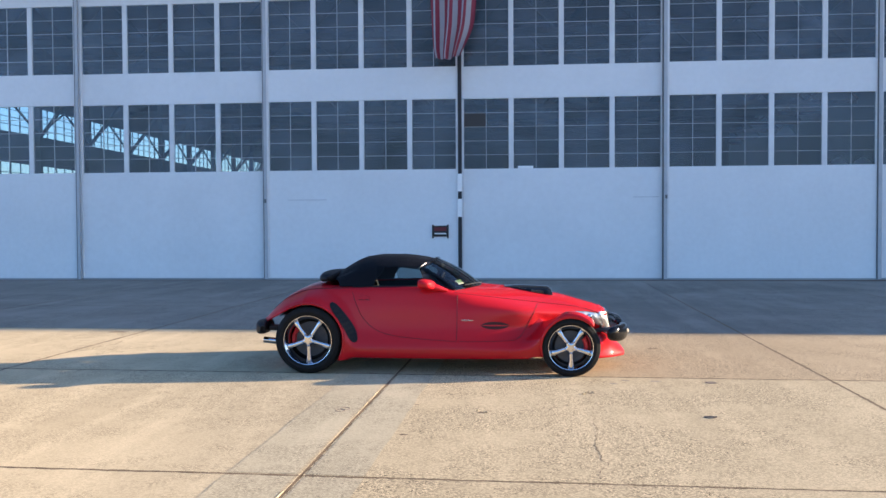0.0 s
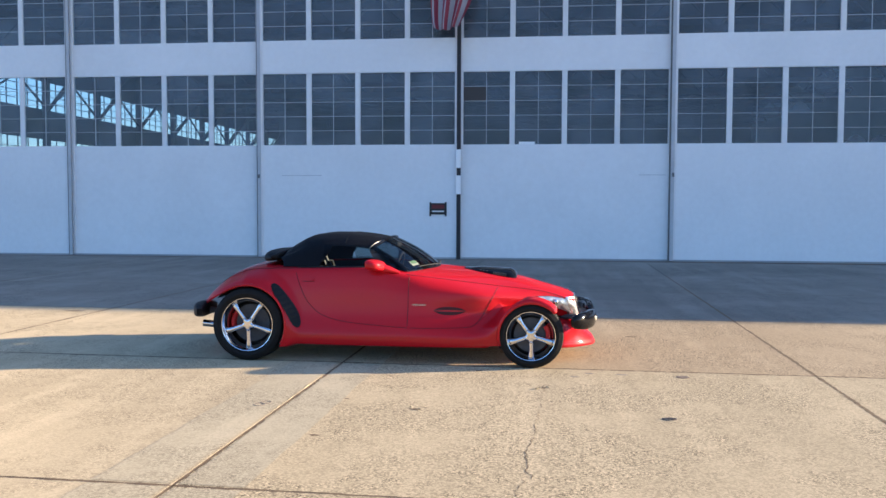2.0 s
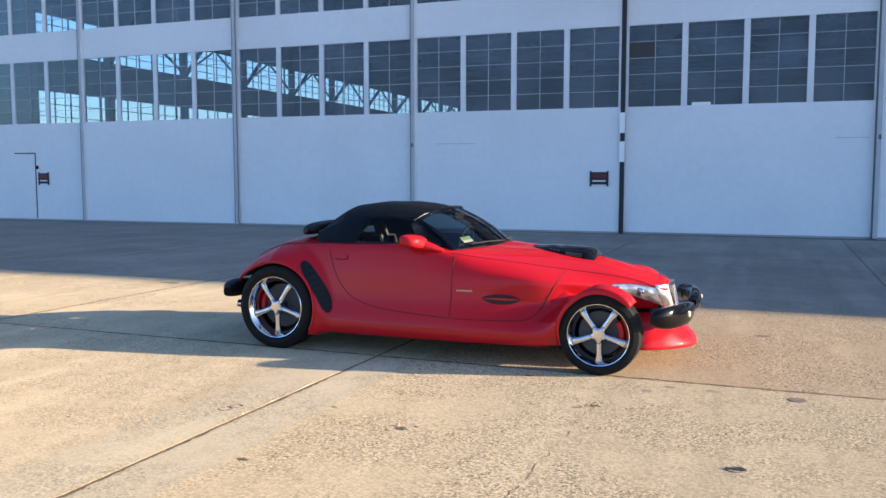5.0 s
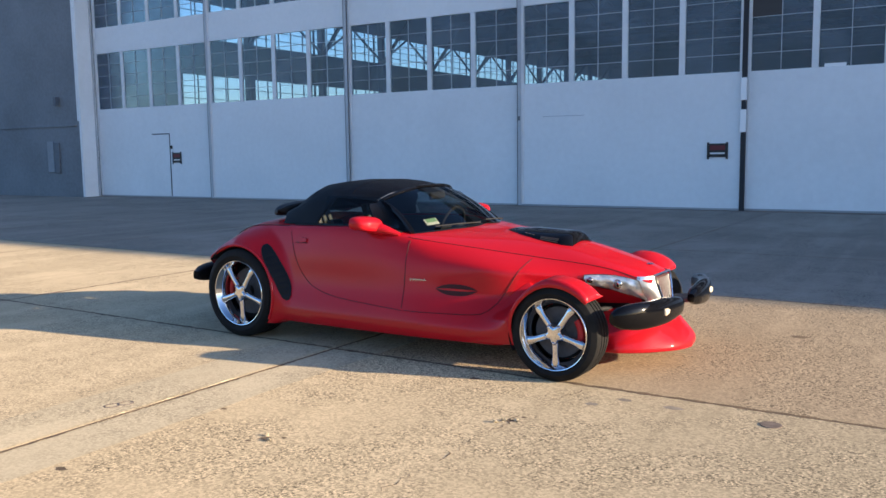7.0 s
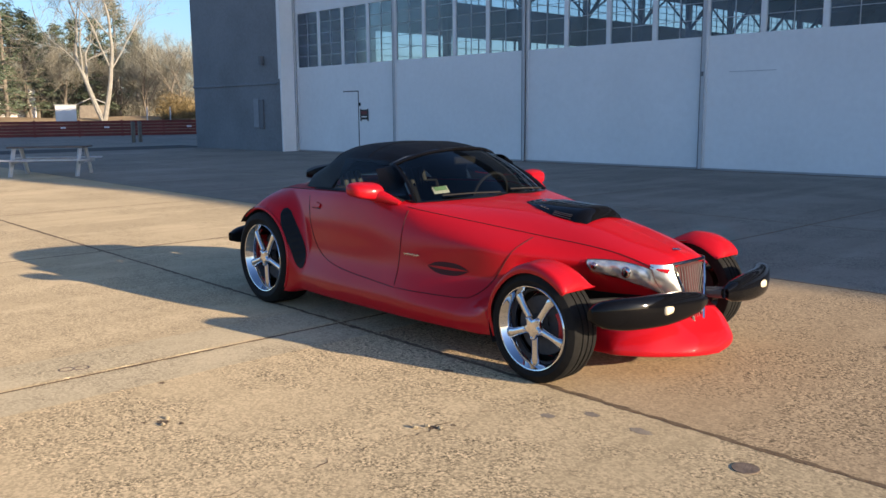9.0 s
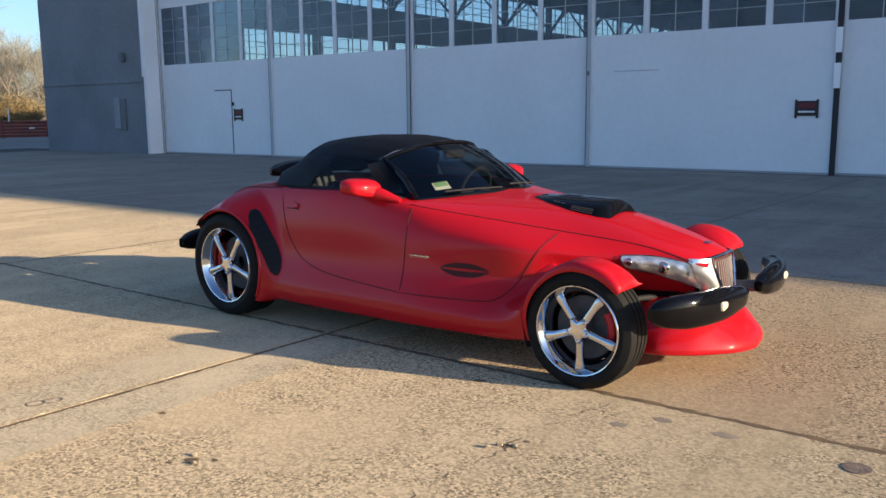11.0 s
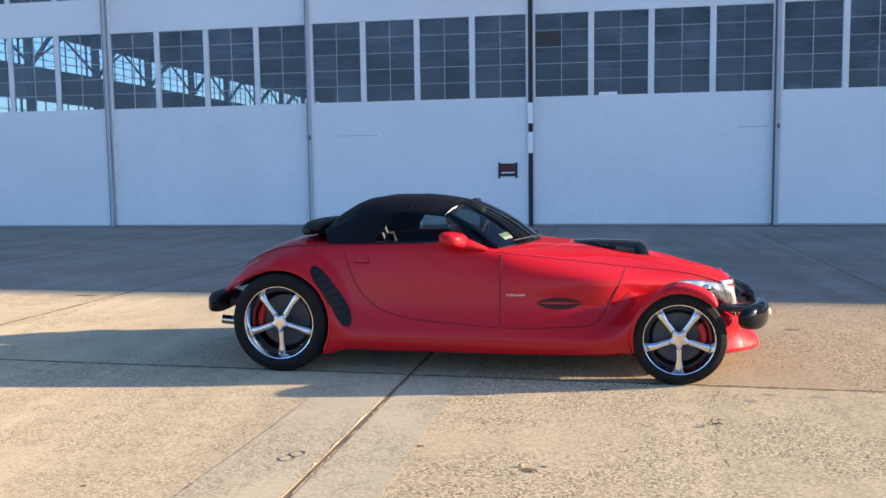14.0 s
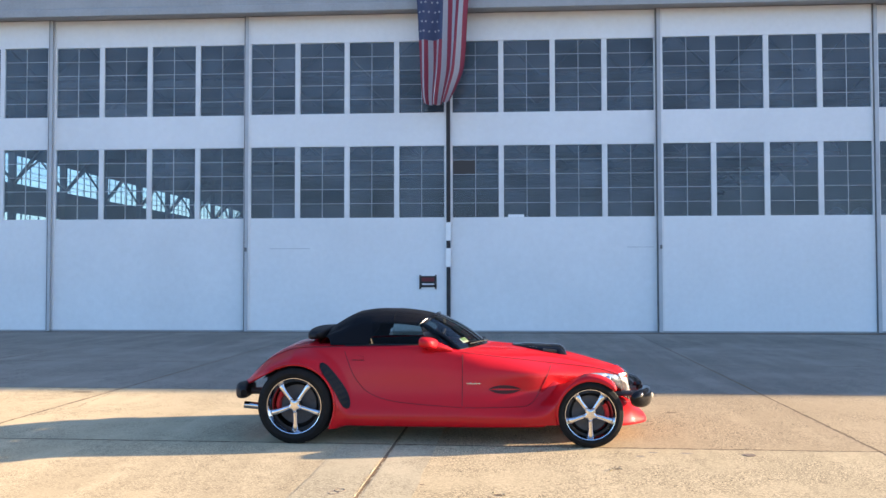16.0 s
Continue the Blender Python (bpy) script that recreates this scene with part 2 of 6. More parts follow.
CONCRETE_PALE = concrete_material("pale_worn_concrete", (0.40, 0.322, 0.203), (0.50, 0.405, 0.26), 0.55, 0.03, 0.03)
CONCRETE_SMOOTH = concrete_material("repaired_concrete", (0.405, 0.342, 0.228), (0.465, 0.392, 0.264), 0.5, 0.05, 0.02)
FILLER = material("joint_filler", (0.05, 0.045, 0.04), 0.95, vary=0.3, scale=6, bump=0.6, bump_scale=60)
# Toned down along with the shaded slabs.
GROUND = concrete_material("old_concrete_ground", (0.20, 0.185, 0.16), (0.28, 0.255, 0.22), 0.6, 0.3)
JOINT_SOIL = material("joint_soil", (0.145, 0.098, 0.055), 0.95, vary=0.45, scale=9, bump=0.6, bump_scale=60)
IRON = material("rusty_iron", (0.17, 0.13, 0.10), 0.8, vary=0.4, scale=20, bump=0.4, bump_scale=90)
STAIN = material("oil_stain", (0.27, 0.225, 0.17), 0.85, vary=0.3, scale=9)
FLAG_RED = material("flag_red", (0.24, 0.035, 0.06), 0.85, vary=0.08, scale=8)
FLAG_WHITE = material("flag_white", (0.36, 0.36, 0.39), 0.85, vary=0.05, scale=8)
FLAG_BLUE = material("flag_blue", (0.05, 0.065, 0.13), 0.85, vary=0.1, scale=8)
PLATE_WHITE = material("white_plate", (0.93, 0.93, 0.93), 0.4)
# Table top wood; its brown is the shade on the boards put into colour.
WOOD_SHADED = material("shade_darkened_table_wood", (0.13, 0.105, 0.09), 0.8, vary=0.25, scale=5, bump=0.3, bump_scale=60)
WOOD_GREY = material("weathered_grey_wood", (0.5, 0.5, 0.5), 0.8, vary=0.2, scale=5, bump=0.3, bump_scale=60)
FENCE_RED = material("dull_red_board", (0.16, 0.035, 0.03), 0.8, vary=0.3, scale=1)
BARK = material("pale_bark", (0.30, 0.285, 0.25), 0.9, vary=0.25, scale=3, bump=0.5, bump_scale=20)
BARK_DARK = material("brown_bark", (0.20, 0.175, 0.145), 0.9, vary=0.3, scale=3)
TWIG = material("bare_twig", (0.265, 0.255, 0.21), 0.9, vary=0.3, scale=1)
NEEDLE = material("pine_needle", (0.10, 0.13, 0.085), 0.85, vary=0.4, scale=0.8)
SHRUB = material("dry_yellow_leaf", (0.22, 0.165, 0.075), 0.85, vary=0.4, scale=1.5)
GRASS = material("dry_grass", (0.34, 0.24, 0.13), 0.95, vary=0.3, scale=0.4)
SHED_WHITE = material("white_shed_sheet", (0.7, 0.7, 0.7), 0.7, vary=0.08, scale=1)


# ---- mesh helpers ----
def mesh_of(name, bm, mat, smooth=True):
    me = bpy.data.meshes.new(name)
    bmesh.ops.recalc_face_normals(bm, faces=bm.faces)
    bm.to_mesh(me)
    bm.free()
    for m in (mat if isinstance(mat, (list, tuple)) else [mat]):
        me.materials.append(m)
    if smooth:
        me.polygons.foreach_set("use_smooth", [True] * len(me.polygons))
        me.set_sharp_from_angle(angle=radians(38))
    return me


def part(name, bm, mat, parent=None, label="", m=None, smooth=True):
    """Links a bmesh as one mesh object under a thing or a part."""
    ob = new(name, mesh_of(name, bm, mat, smooth))
    if m is not None:
        ob.matrix_basis = m
    if parent is not None:
        ob.parent = parent
    if label:
        tagged(ob, label)
    return ob


def share(name, me, parent, m):
    ob = new(name, me)
    ob.parent = parent
    ob.matrix_basis = m
    return ob


def thing(name, label, category, m=None, group="", kind=""):
    e = new(name)
    e.empty_display_size = 0.2
    if m is not None:
        e.matrix_basis = m
    return tagged(e, label, category, group, kind)


def box(bm, lo, hi, bevel=0.0, m=None):
    vs = [bm.verts.new((x, y, z)) for x in (lo[0], hi[0]) for y in (lo[1], hi[1]) for z in (lo[2], hi[2])]
    fs = [bm.faces.new([vs[i] for i in f]) for f in ((0, 1, 3, 2), (4, 6, 7, 5), (0, 4, 5, 1), (2, 3, 7, 6), (0, 2, 6, 4), (1, 5, 7, 3))]
    if bevel > 0:
        es = list({e for f in fs for e in f.edges})
        r = bmesh.ops.bevel(bm, geom=es, offset=bevel, segments=3 if bevel >= 0.018 else 1, affect="EDGES", profile=0.6)
        vs = list({v for f in r["faces"] for v in f.verts} | {v for v in vs if v.is_valid})
    if m is not None:
        bmesh.ops.transform(bm, matrix=m, verts=[v for v in vs if v.is_valid])
    return bm


def tube(bm, pts, r, sides=8, closed=False, cap=True):
    """A round bar along points; r is one radius or one a point."""
    pts = [Vector(p) for p in pts]
    n = len(pts)
    rings = []
    ref = None
    for i, p in enumerate(pts):
        a = pts[(i - 1) % n] if closed else pts[max(i - 1, 0)]
        b = pts[(i + 1) % n] if closed else pts[min(i + 1, n - 1)]
        d = (b - a).normalized()
        if ref is None:
            ref = Vector((0, 0, 1)) if abs(d.z) < 0.9 else Vector((1, 0, 0))
        x = (ref - d * ref.dot(d)).normalized()
        y = d.cross(x)
        ref = x
        rr = r[i] if isinstance(r, (list, tuple)) else r
        rings.append([bm.verts.new(p + rr * (math.cos(k * 2 * math.pi / sides) * x + math.sin(k * 2 * math.pi / sides) * y)) for k in range(sides)])
    for i in range(n if closed else n - 1):
        A, B = rings[i], rings[(i + 1) % n]
        for k in range(sides):
            bm.faces.new((A[k], A[(k + 1) % sides], B[(k + 1) % sides], B[k]))
    if cap and not closed:
        bm.faces.new(rings[0][::-1])
        bm.faces.new(rings[-1])
    return bm


def lathe(bm, profile, steps=48, axis="y"):
    """Turns (radius, along) pairs round the axis."""
    rings = []
    for k in range(steps):
        a = 2 * math.pi * k / steps
        rings.append([bm.verts.new((r * math.cos(a), h, r * math.sin(a)) if axis == "y" else (r * math.cos(a), r * math.sin(a), h)) for r, h in profile])
    for k in range(steps):
        A, B = rings[k], rings[(k + 1) % steps]
        for i in range(len(profile) - 1):
            bm.faces.new((A[i], A[i + 1], B[i + 1], B[i]))
    return bm


def grid(bm, nu, nv, f, keep=None):
    """A sheet of points f(i/nu, j/nv); keep(a, b) may leave cells out."""
    vs = [[bm.verts.new(f(i / nu, j / nv)) for j in range(nv + 1)] for i in range(nu + 1)]
    for i in range(nu):
        for j in range(nv):
            if keep is None or keep((i + 0.5) / nu, (j + 0.5) / nv):
                bm.faces.new((vs[i][j], vs[i + 1][j], vs[i + 1][j + 1], vs[i][j + 1]))
    loose = [v for v in bm.verts if not v.link_faces]
    bmesh.ops.delete(bm, geom=loose, context="VERTS")
    return bm


def ball(bm, c, r, seg=20, rings=12):
    """An ellipsoid with radii r round c."""
    mm = Matrix.Translation(c) @ Matrix.Diagonal((*r, 1))
    bmesh.ops.create_uvsphere(bm, u_segments=seg, v_segments=rings, radius=1, matrix=mm)
    return bm


def slab_solid(bm, f, nu, nv, thick):
    """A bent plate: the sheet f(a, b) and the same sheet shifted by thick."""
    t = Vector(thick)
    A = [[bm.verts.new(f(i / nu, j / nv)) for j in range(nv + 1)] for i in range(nu + 1)]
    B = [[bm.verts.new(Vector(f(i / nu, j / nv)) + t) for j in range(nv + 1)] for i in range(nu + 1)]
    for i in range(nu):
        for j in range(nv):
            bm.faces.new((A[i][j], A[i + 1][j], A[i + 1][j + 1], A[i][j + 1]))
            bm.faces.new((B[i][j], B[i][j + 1], B[i + 1][j + 1], B[i + 1][j]))
    for i in range(nu):
        for j in (0, nv):
            bm.faces.new((A[i][j], B[i][j], B[i + 1][j], A[i + 1][j]))
    for j in range(nv):
        for i in (0, nu):
            bm.faces.new((A[i][j], A[i][j + 1], B[i][j + 1], B[i][j]))
    return bm


def shell_solid(bm, f, g, nu, nv):
    """A bent plate between an outer sheet f and an inner sheet g."""
    A = [[bm.verts.new(f(i / nu, j / nv)) for j in range(nv + 1)] for i in range(nu + 1)]
    B = [[bm.verts.new(g(i / nu, j / nv)) for j in range(nv + 1)] for i in range(nu + 1)]
    for i in range(nu):
        for j in range(nv):
            bm.faces.new((A[i][j], A[i + 1][j], A[i + 1][j + 1], A[i][j + 1]))
            bm.faces.new((B[i][j], B[i][j + 1], B[i + 1][j + 1], B[i + 1][j]))
        for j in (0, nv):
            bm.faces.new((A[i][j], B[i][j], B[i + 1][j], A[i + 1][j]))
    for j in range(nv):
        for i in (0, nu):
            bm.faces.new((A[i][j], A[i][j + 1], B[i][j + 1], B[i][j]))
    return bm


def knots(x, pairs):
    """A smooth curve through (x, y) pairs, monotone cubic."""
    xs, ys = [p[0] for p in pairs], [p[1] for p in pairs]
    if x <= xs[0]:
        return ys[0]
    if x >= xs[-1]:
        return ys[-1]
    i = max(k for k in range(len(xs)) if xs[k] <= x)
    i = min(i, len(xs) - 2)
    d = [(ys[k + 1] - ys[k]) / (xs[k + 1] - xs[k]) for k in range(len(xs) - 1)]

    def tangent(k):
        if k == 0:
            return d[0]
        if k == len(xs) - 1:
            return d[-1]
        return 0 if d[k - 1] * d[k] <= 0 else 2 * d[k - 1] * d[k] / (d[k - 1] + d[k])
    h = xs[i + 1] - xs[i]
    t = (x - xs[i]) / h
    return ((2 * t ** 3 - 3 * t ** 2 + 1) * ys[i] + (t ** 3 - 2 * t ** 2 + t) * h * tangent(i)
            + (-2 * t ** 3 + 3 * t ** 2) * ys[i + 1] + (t ** 3 - t ** 2) * h * tangent(i + 1))


def smooth01(x):
    x = max(0.0, min(1.0, x))
    return x * x * (3 - 2 * x)


# ---- ground ----
bm = bmesh.new()
box(bm, (-900, -900, -0.4), (900, 900, -0.03))
ground = part("ground", bm, GROUND)
tagged(ground, "pale weathered concrete and earth reaching the horizon", "ground", kind="structure")

GRID = pose(-1.03, 8.97, 0, 0, 0, -1.4)
SX, SY = 4.57, 3.8
LIFT = 0.0025                              # slabs west of the main joint stand proud
bm = bmesh.new()
box(bm, (-36, -20, -0.029), (18, 15.7, -0.003), m=None)
pavement = part("pavement", bm, FILLER)
pavement.matrix_basis = GRID
tagged(pavement, "apron of weathered concrete slabs with dark open joints", "pavement", kind="structure")

# ---- hangar ----
WALL_Y = 25.14
JOINTS = [-25.48, -19.31, -13.28, -7.32, -1.375, 4.67, 10.72, 16.75, 22.8]
SILL, W1, W2, W3, TOP = 3.34, 5.43, 6.40, 8.50, 9.32


def pane_mesh(w, h):
    bm = bmesh.new()
    box(bm, (-w / 2, -0.003, -h / 2), (w / 2, 0.003, h / 2))
    return mesh_of("pane", bm, PANE_GLASS, False)


PANE = {}
PANE_OLD = material("painted_pane", (0.035, 0.028, 0.028), 0.4)


def door_leaf(k, x0, x1):
    y = WALL_Y + (0.0 if k % 2 else 0.07)
    leaf = tagged(thing("hangar_door", "tall white sliding hangar door leaf with two rows of windows", "hangar door", pose(x0, y, 0)), group="hangar door leaves", kind="structure")
    g0 = 0.05 if k == 4 else 0.012
    g1 = 0.05 if k == 3 else 0.05
    W = x1 - x0
    bm = bmesh.new()
    for lo, hi in ((0.06, SILL), (W1, W2), (W3, TOP)):
        box(bm, (g0, 0, lo), (W - g1, 0.09, hi), 0.006)
    part("door_panel", bm, DOOR_PAINT, leaf)
    n, gap = 4, 0.15
    m0, m1 = 0.12, 0.12
    w = (W - m0 - m1 - gap * (n - 1)) / n
    for row, (z0, z1) in enumerate(((SILL, W1), (W2, W3))):
        for e in (0, 1):
            bm = bmesh.new()
            a = g0 if e == 0 else W - m1
            box(bm, (a, 0, z0 + 0.001), (a + m0 - (g0 if e == 0 else g1), 0.09, z1 - 0.001))
            part("stile", bm, TRIM_PAINT, leaf)
        for i in range(n):
            wx = m0 + i * (w + gap)
            if i:
                bm = bmesh.new()
                box(bm, (wx - gap, -0.004, z0 + 0.001), (wx, 0.08, z1 - 0.001), 0.006)
                part("mullion", bm, TRIM_PAINT, leaf)
            bm = bmesh.new()
            box(bm, (wx + w / 2 - 0.007, 0.015, z0), (wx + w / 2 + 0.007, 0.05, z1))
            for r in range(1, 5):
                zz = z0 + (z1 - z0) * r / 5
                box(bm, (wx, 0.018, zz - 0.006), (wx + w, 0.047, zz + 0.006))
            win = part("window", bm, BAR_PAINT, leaf)
            pw, ph = w / 2 - 0.014, (z1 - z0) / 5 - 0.012
            key = (round(pw, 3), round(ph, 3))
            if key not in PANE:
                PANE[key] = pane_mesh(pw, ph)
            for c in range(2):
                for r in range(5):
                    p = share("pane", PANE[key], win, pose(wx + w * (0.25 + 0.5 * c), 0.033, z0 + (z1 - z0) * (r + 0.5) / 5, random.uniform(-0.25, 0.25), 0, random.uniform(-0.25, 0.25)))
                    p.visible_shadow = False
                    if (k, row, i, c, r) in ((5, 0, 0, 0, 0), (5, 0, 2, 0, 2), (5, 0, 3, 0, 0), (5, 0, 3, 1, 0)):
                        bm = bmesh.new()      # dark peaked shape added for dark triangles in the panes
                        peak = 0.8 if i == 2 else 0.55
                        slab_solid(bm, lambda a, b: Vector(((a - 0.5) * pw * 0.96, 0.012, -ph / 2 + b * ph * (peak * (1 - abs(2 * a - 1) ** 1.4) + 0.02))), 8, 2, (0, 0.01, 0))
                        tagged(part("pane_cover", bm, PANE_OLD, win, m=p.matrix_basis.copy()), "dark peaked shape added behind a pane")
                    if (k, row, i, c, r) == (4, 0, 0, 0, 3):
                        bm = bmesh.new()
                        box(bm, (-pw / 2, -0.006, -ph / 2), (pw / 2, -0.0035, ph / 2))
                        tagged(part("pane_cover", bm, PANE_OLD, win, m=p.matrix_basis.copy()), "dark brown covered pane")
    # trim down both edges, dark seal and foot rail
    bm = bmesh.new()
    box(bm, (0.012, -0.03, 0.06), (0.10, -0.001, TOP), 0.006)
    part("edge_trim", bm, TRIM_PAINT, leaf)
    bm = bmesh.new()
    box(bm, (-0.08, 0.035, 0.02), (0.03, 0.075, TOP))
    part("seal", bm, SEAL_GREY, leaf)
    if k != 4:
        bm = bmesh.new()
        y0 = WALL_Y - y
        box(bm, (-0.05, y0 - 0.055, 0.03), (0.05, y0 - 0.031, TOP), 0.006)
        part("joint_cover", bm, COVER_GREY, leaf, "grey steel strip over the joint")
        bm = bmesh.new()
        box(bm, (-0.076, y0 - 0.045, 0.03), (-0.052, y0 + 0.02, TOP))
        part("seal", bm, SEAL_GREY, leaf)
    bm = bmesh.new()
    box(bm, (0.02, -0.035, 0.012), (W - 0.02, 0.05, 0.058), 0.005)
    part("foot_rail", bm, HEADER_GREY, leaf)
    return leaf


bm = bmesh.new()
box(bm, (-0.23, -0.002, 0.0), (0.23, 0.004, 0.075), 0.001)
card = part("paper_card", bm, PLATE_WHITE)
card.matrix_basis = pose(JOINTS[4] + 1.96, WALL_Y + 0.085, SILL + 0.002)
tagged(card, "white paper card standing on the window ledge", "paper")
leaves = [door_leaf(k, JOINTS[k], JOINTS[k + 1]) for k in range(8)]


def wall(name, lo, hi, mat, label, kind="structure", bevel=0.0, category="wall"):
    bm = bmesh.new()
    box(bm, lo, hi, bevel)
    return tagged(part(name, bm, mat), label, category, kind=kind)


# centre seal between the two middle leaves, with its pale plates
seal = thing("door_seal", "black rubber seal strip between two hangar doors with white plates", "door seal", pose(JOINTS[4], WALL_Y - 0.03, 0))
bm = bmesh.new()
box(bm, (-0.055, -0.02, 0.0), (0.055, 0.10, 9.3), 0.01)
part("strip", bm, JOINT_DARK, seal)
for z0, z1 in ((1.9, 2.44), (2.66, 3.19)):
    bm = bmesh.new()
    box(bm, (-0.07, -0.04, z0), (0.07, -0.021, z1), 0.004)
    part("plate", bm, PLATE_WHITE, seal, "white painted plate")

# Header also raised and run far right, unseen, to throw the apron's shade.
wall("lintel", (-25.5, 24.72, 9.34), (60, 25.5, 13.2), HEADER_GREY, "grey sheet metal header over the hangar doors, stretched to shade the apron", bevel=0.02)
wall("lintel_lip", (-25.48, 24.6, 9.28), (40, 24.715, 9.5), HEADER_GREY, "grey steel door track cover under the header", bevel=0.01)
wall("door_track", (-25.48, 25.0, -0.03), (40, 25.32, 0.008), IRON, "rusty steel door track set in concrete", category="track")
# left tower
tower = thing("tower", "grey painted block tower beside the hangar doors", "tower", kind="structure")
bm = bmesh.new()
box(bm, (-32.85, 24.5, -0.03), (-25.632, 29.5, 14.5), 0.03)
part("tower_wall", bm, TOWER_GREY, tower)
bm = bmesh.new()
box(bm, (-25.63, 24.48, -0.03), (-25.5, 25.2, 9.3), 0.015)
part("corner_post", bm, DOOR_PAINT, tower, "white painted corner post")
bm = bmesh.new()
box(bm, (-25.72, 24.475, 2.9), (-25.634, 24.498, 9.3), 0.008)
part("corner_strip", bm, DOOR_PAINT, tower, "white painted strip")
bm = bmesh.new()
box(bm, (-32.86, 24.455, 2.7), (-25.8, 24.498, 2.78), 0.008)
part("ledge", bm, TOWER_GREY, tower)
bm = bmesh.new()
box(bm, (-27.65, 24.44, 0.95), (-27.25, 24.498, 2.15), 0.01)
part("wall_panel", bm, PANEL_PALE, tower, "pale grey metal panel")
bm = bmesh.new()
box(bm, (-27.2, 24.43, 0.9), (-26.9, 24.498, 2.1), 0.01)
part("wall_panel", bm, PANEL_GREY, tower, "dull grey metal panel")
bm = bmesh.new()
box(bm, (-26.9, 24.3, 3.5), (-26.75, 24.498, 3.85), 0.03)
part("wall_lamp", bm, PANEL_GREY, tower, "small dark wall lamp")

# unseen right end and long roof, added and shaped to shade the apron
wall("shade_wall_right", (22.85, 24.7, -0.03), (60, 92, 11.95), HEADER_GREY, "unseen grey wall block added to shade the apron")
bm = bmesh.new()
prof = [(-27.8, 11.88), (-27.8, 12.8)] + [(-26 + 54 * i / 12, 13.2 + 3.4 * math.sin(math.pi * (i / 12) * 0.6)) for i in range(1, 12)] + [(30, 15.9), (38.5, 13.2), (38.5, 11.9)]
vs0 = [bm.verts.new((x, 24.75, z)) for x, z in prof]
vs1 = [bm.verts.new((x, 92, z)) for x, z in prof]
bm.faces.new(vs0)
bm.faces.new(vs1[::-1])
for i in range(len(prof)):
    j = (i + 1) % len(prof)
    bm.faces.new((vs0[i], vs0[j], vs1[j], vs1[i]))
tagged(part("roof", bm, HALL_DARK), "dark curved hangar roof, unseen, shaped to shade the apron", "roof", kind="structure")
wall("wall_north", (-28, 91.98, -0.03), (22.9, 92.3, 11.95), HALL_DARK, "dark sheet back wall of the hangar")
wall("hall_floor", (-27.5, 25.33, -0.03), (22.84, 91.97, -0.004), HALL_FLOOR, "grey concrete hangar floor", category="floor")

# west wall of the hall: sheet bands with two rows of steel windows between posts
west = thing("wall_west", "side wall of the hangar with long rows of steel windows", "wall", kind="structure")
WX = -27.6
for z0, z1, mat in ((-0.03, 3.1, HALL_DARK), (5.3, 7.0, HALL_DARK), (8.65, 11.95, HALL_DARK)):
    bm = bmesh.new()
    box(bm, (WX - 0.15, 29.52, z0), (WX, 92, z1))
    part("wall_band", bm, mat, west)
for k in range(11):
    y0 = 29.6 + k * 5.66
    for z0, z1 in ((3.1, 5.3), (7.0, 8.65)):
        bm = bmesh.new()
        for i in range(7):
            box(bm, (WX - 0.1, y0 + i * 0.943 - (0.06 if i in (0, 6) else 0.018), z0), (WX - 0.04, y0 + i * 0.943 + (0.06 if i in (0, 6) else 0.018), z1))
        for i in range(1, 4):
            zz = z0 + (z1 - z0) * i / 4
            box(bm, (WX - 0.095, y0 + 0.06, zz - 0.015), (WX - 0.045, y0 + 5.6, zz + 0.015))
        sw = part("steel_window", bm, STEEL_DARK, west)
        bm = bmesh.new()
        box(bm, (WX - 0.073, y0 + 0.01, z0), (WX - 0.067, y0 + 5.65, z1))
        part("glazing", bm, PALED_GLASS, sw, "window glass made milky for sky glare").visible_shadow = False
# columns with knee braces and trusses
for k in range(10):
    y = 35.26 + k * 5.66
    fr = tagged(thing("roof_frame", "dark riveted steel column and roof truss in the hangar", "roof truss"), group="hangar roof frames", kind="structure")
    bm = bmesh.new()
    box(bm, (-27.3, y - 0.14, 0), (-26.95, y + 0.14, 11.6))
    part("column", bm, STEEL_DARK, fr)
    bm = bmesh.new()
    tube(bm, [(-27.0, y, 6.9), (-24.8, y, 9.6)], 0.12, 6)
    part("knee_brace", bm, STEEL_DARK, fr)
    bm = bmesh.new()
    tube(bm, [(-27.1, y, 7.0), (-27.1, y + 2.83, 8.6), (-27.1, y + 5.66, 7.0)], 0.07, 6)
    part("wall_brace", bm, STEEL_DARK, fr)
    for z in (9.7, 11.4):
        bm = bmesh.new()
        box(bm, (-27.0, y - 0.1, z - 0.12), (22.7, y + 0.1, z + 0.12))
        part("chord", bm, STEEL_DARK, fr)
    for i in range(14):
        x = -26 + i * 3.5
        bm = bmesh.new()
        tube(bm, [(x, y, 9.7), (x + 1.75, y, 11.4), (x + 3.5, y, 9.7)], 0.06, 5)
        part("web_bar", bm, STEEL_DARK, fr)


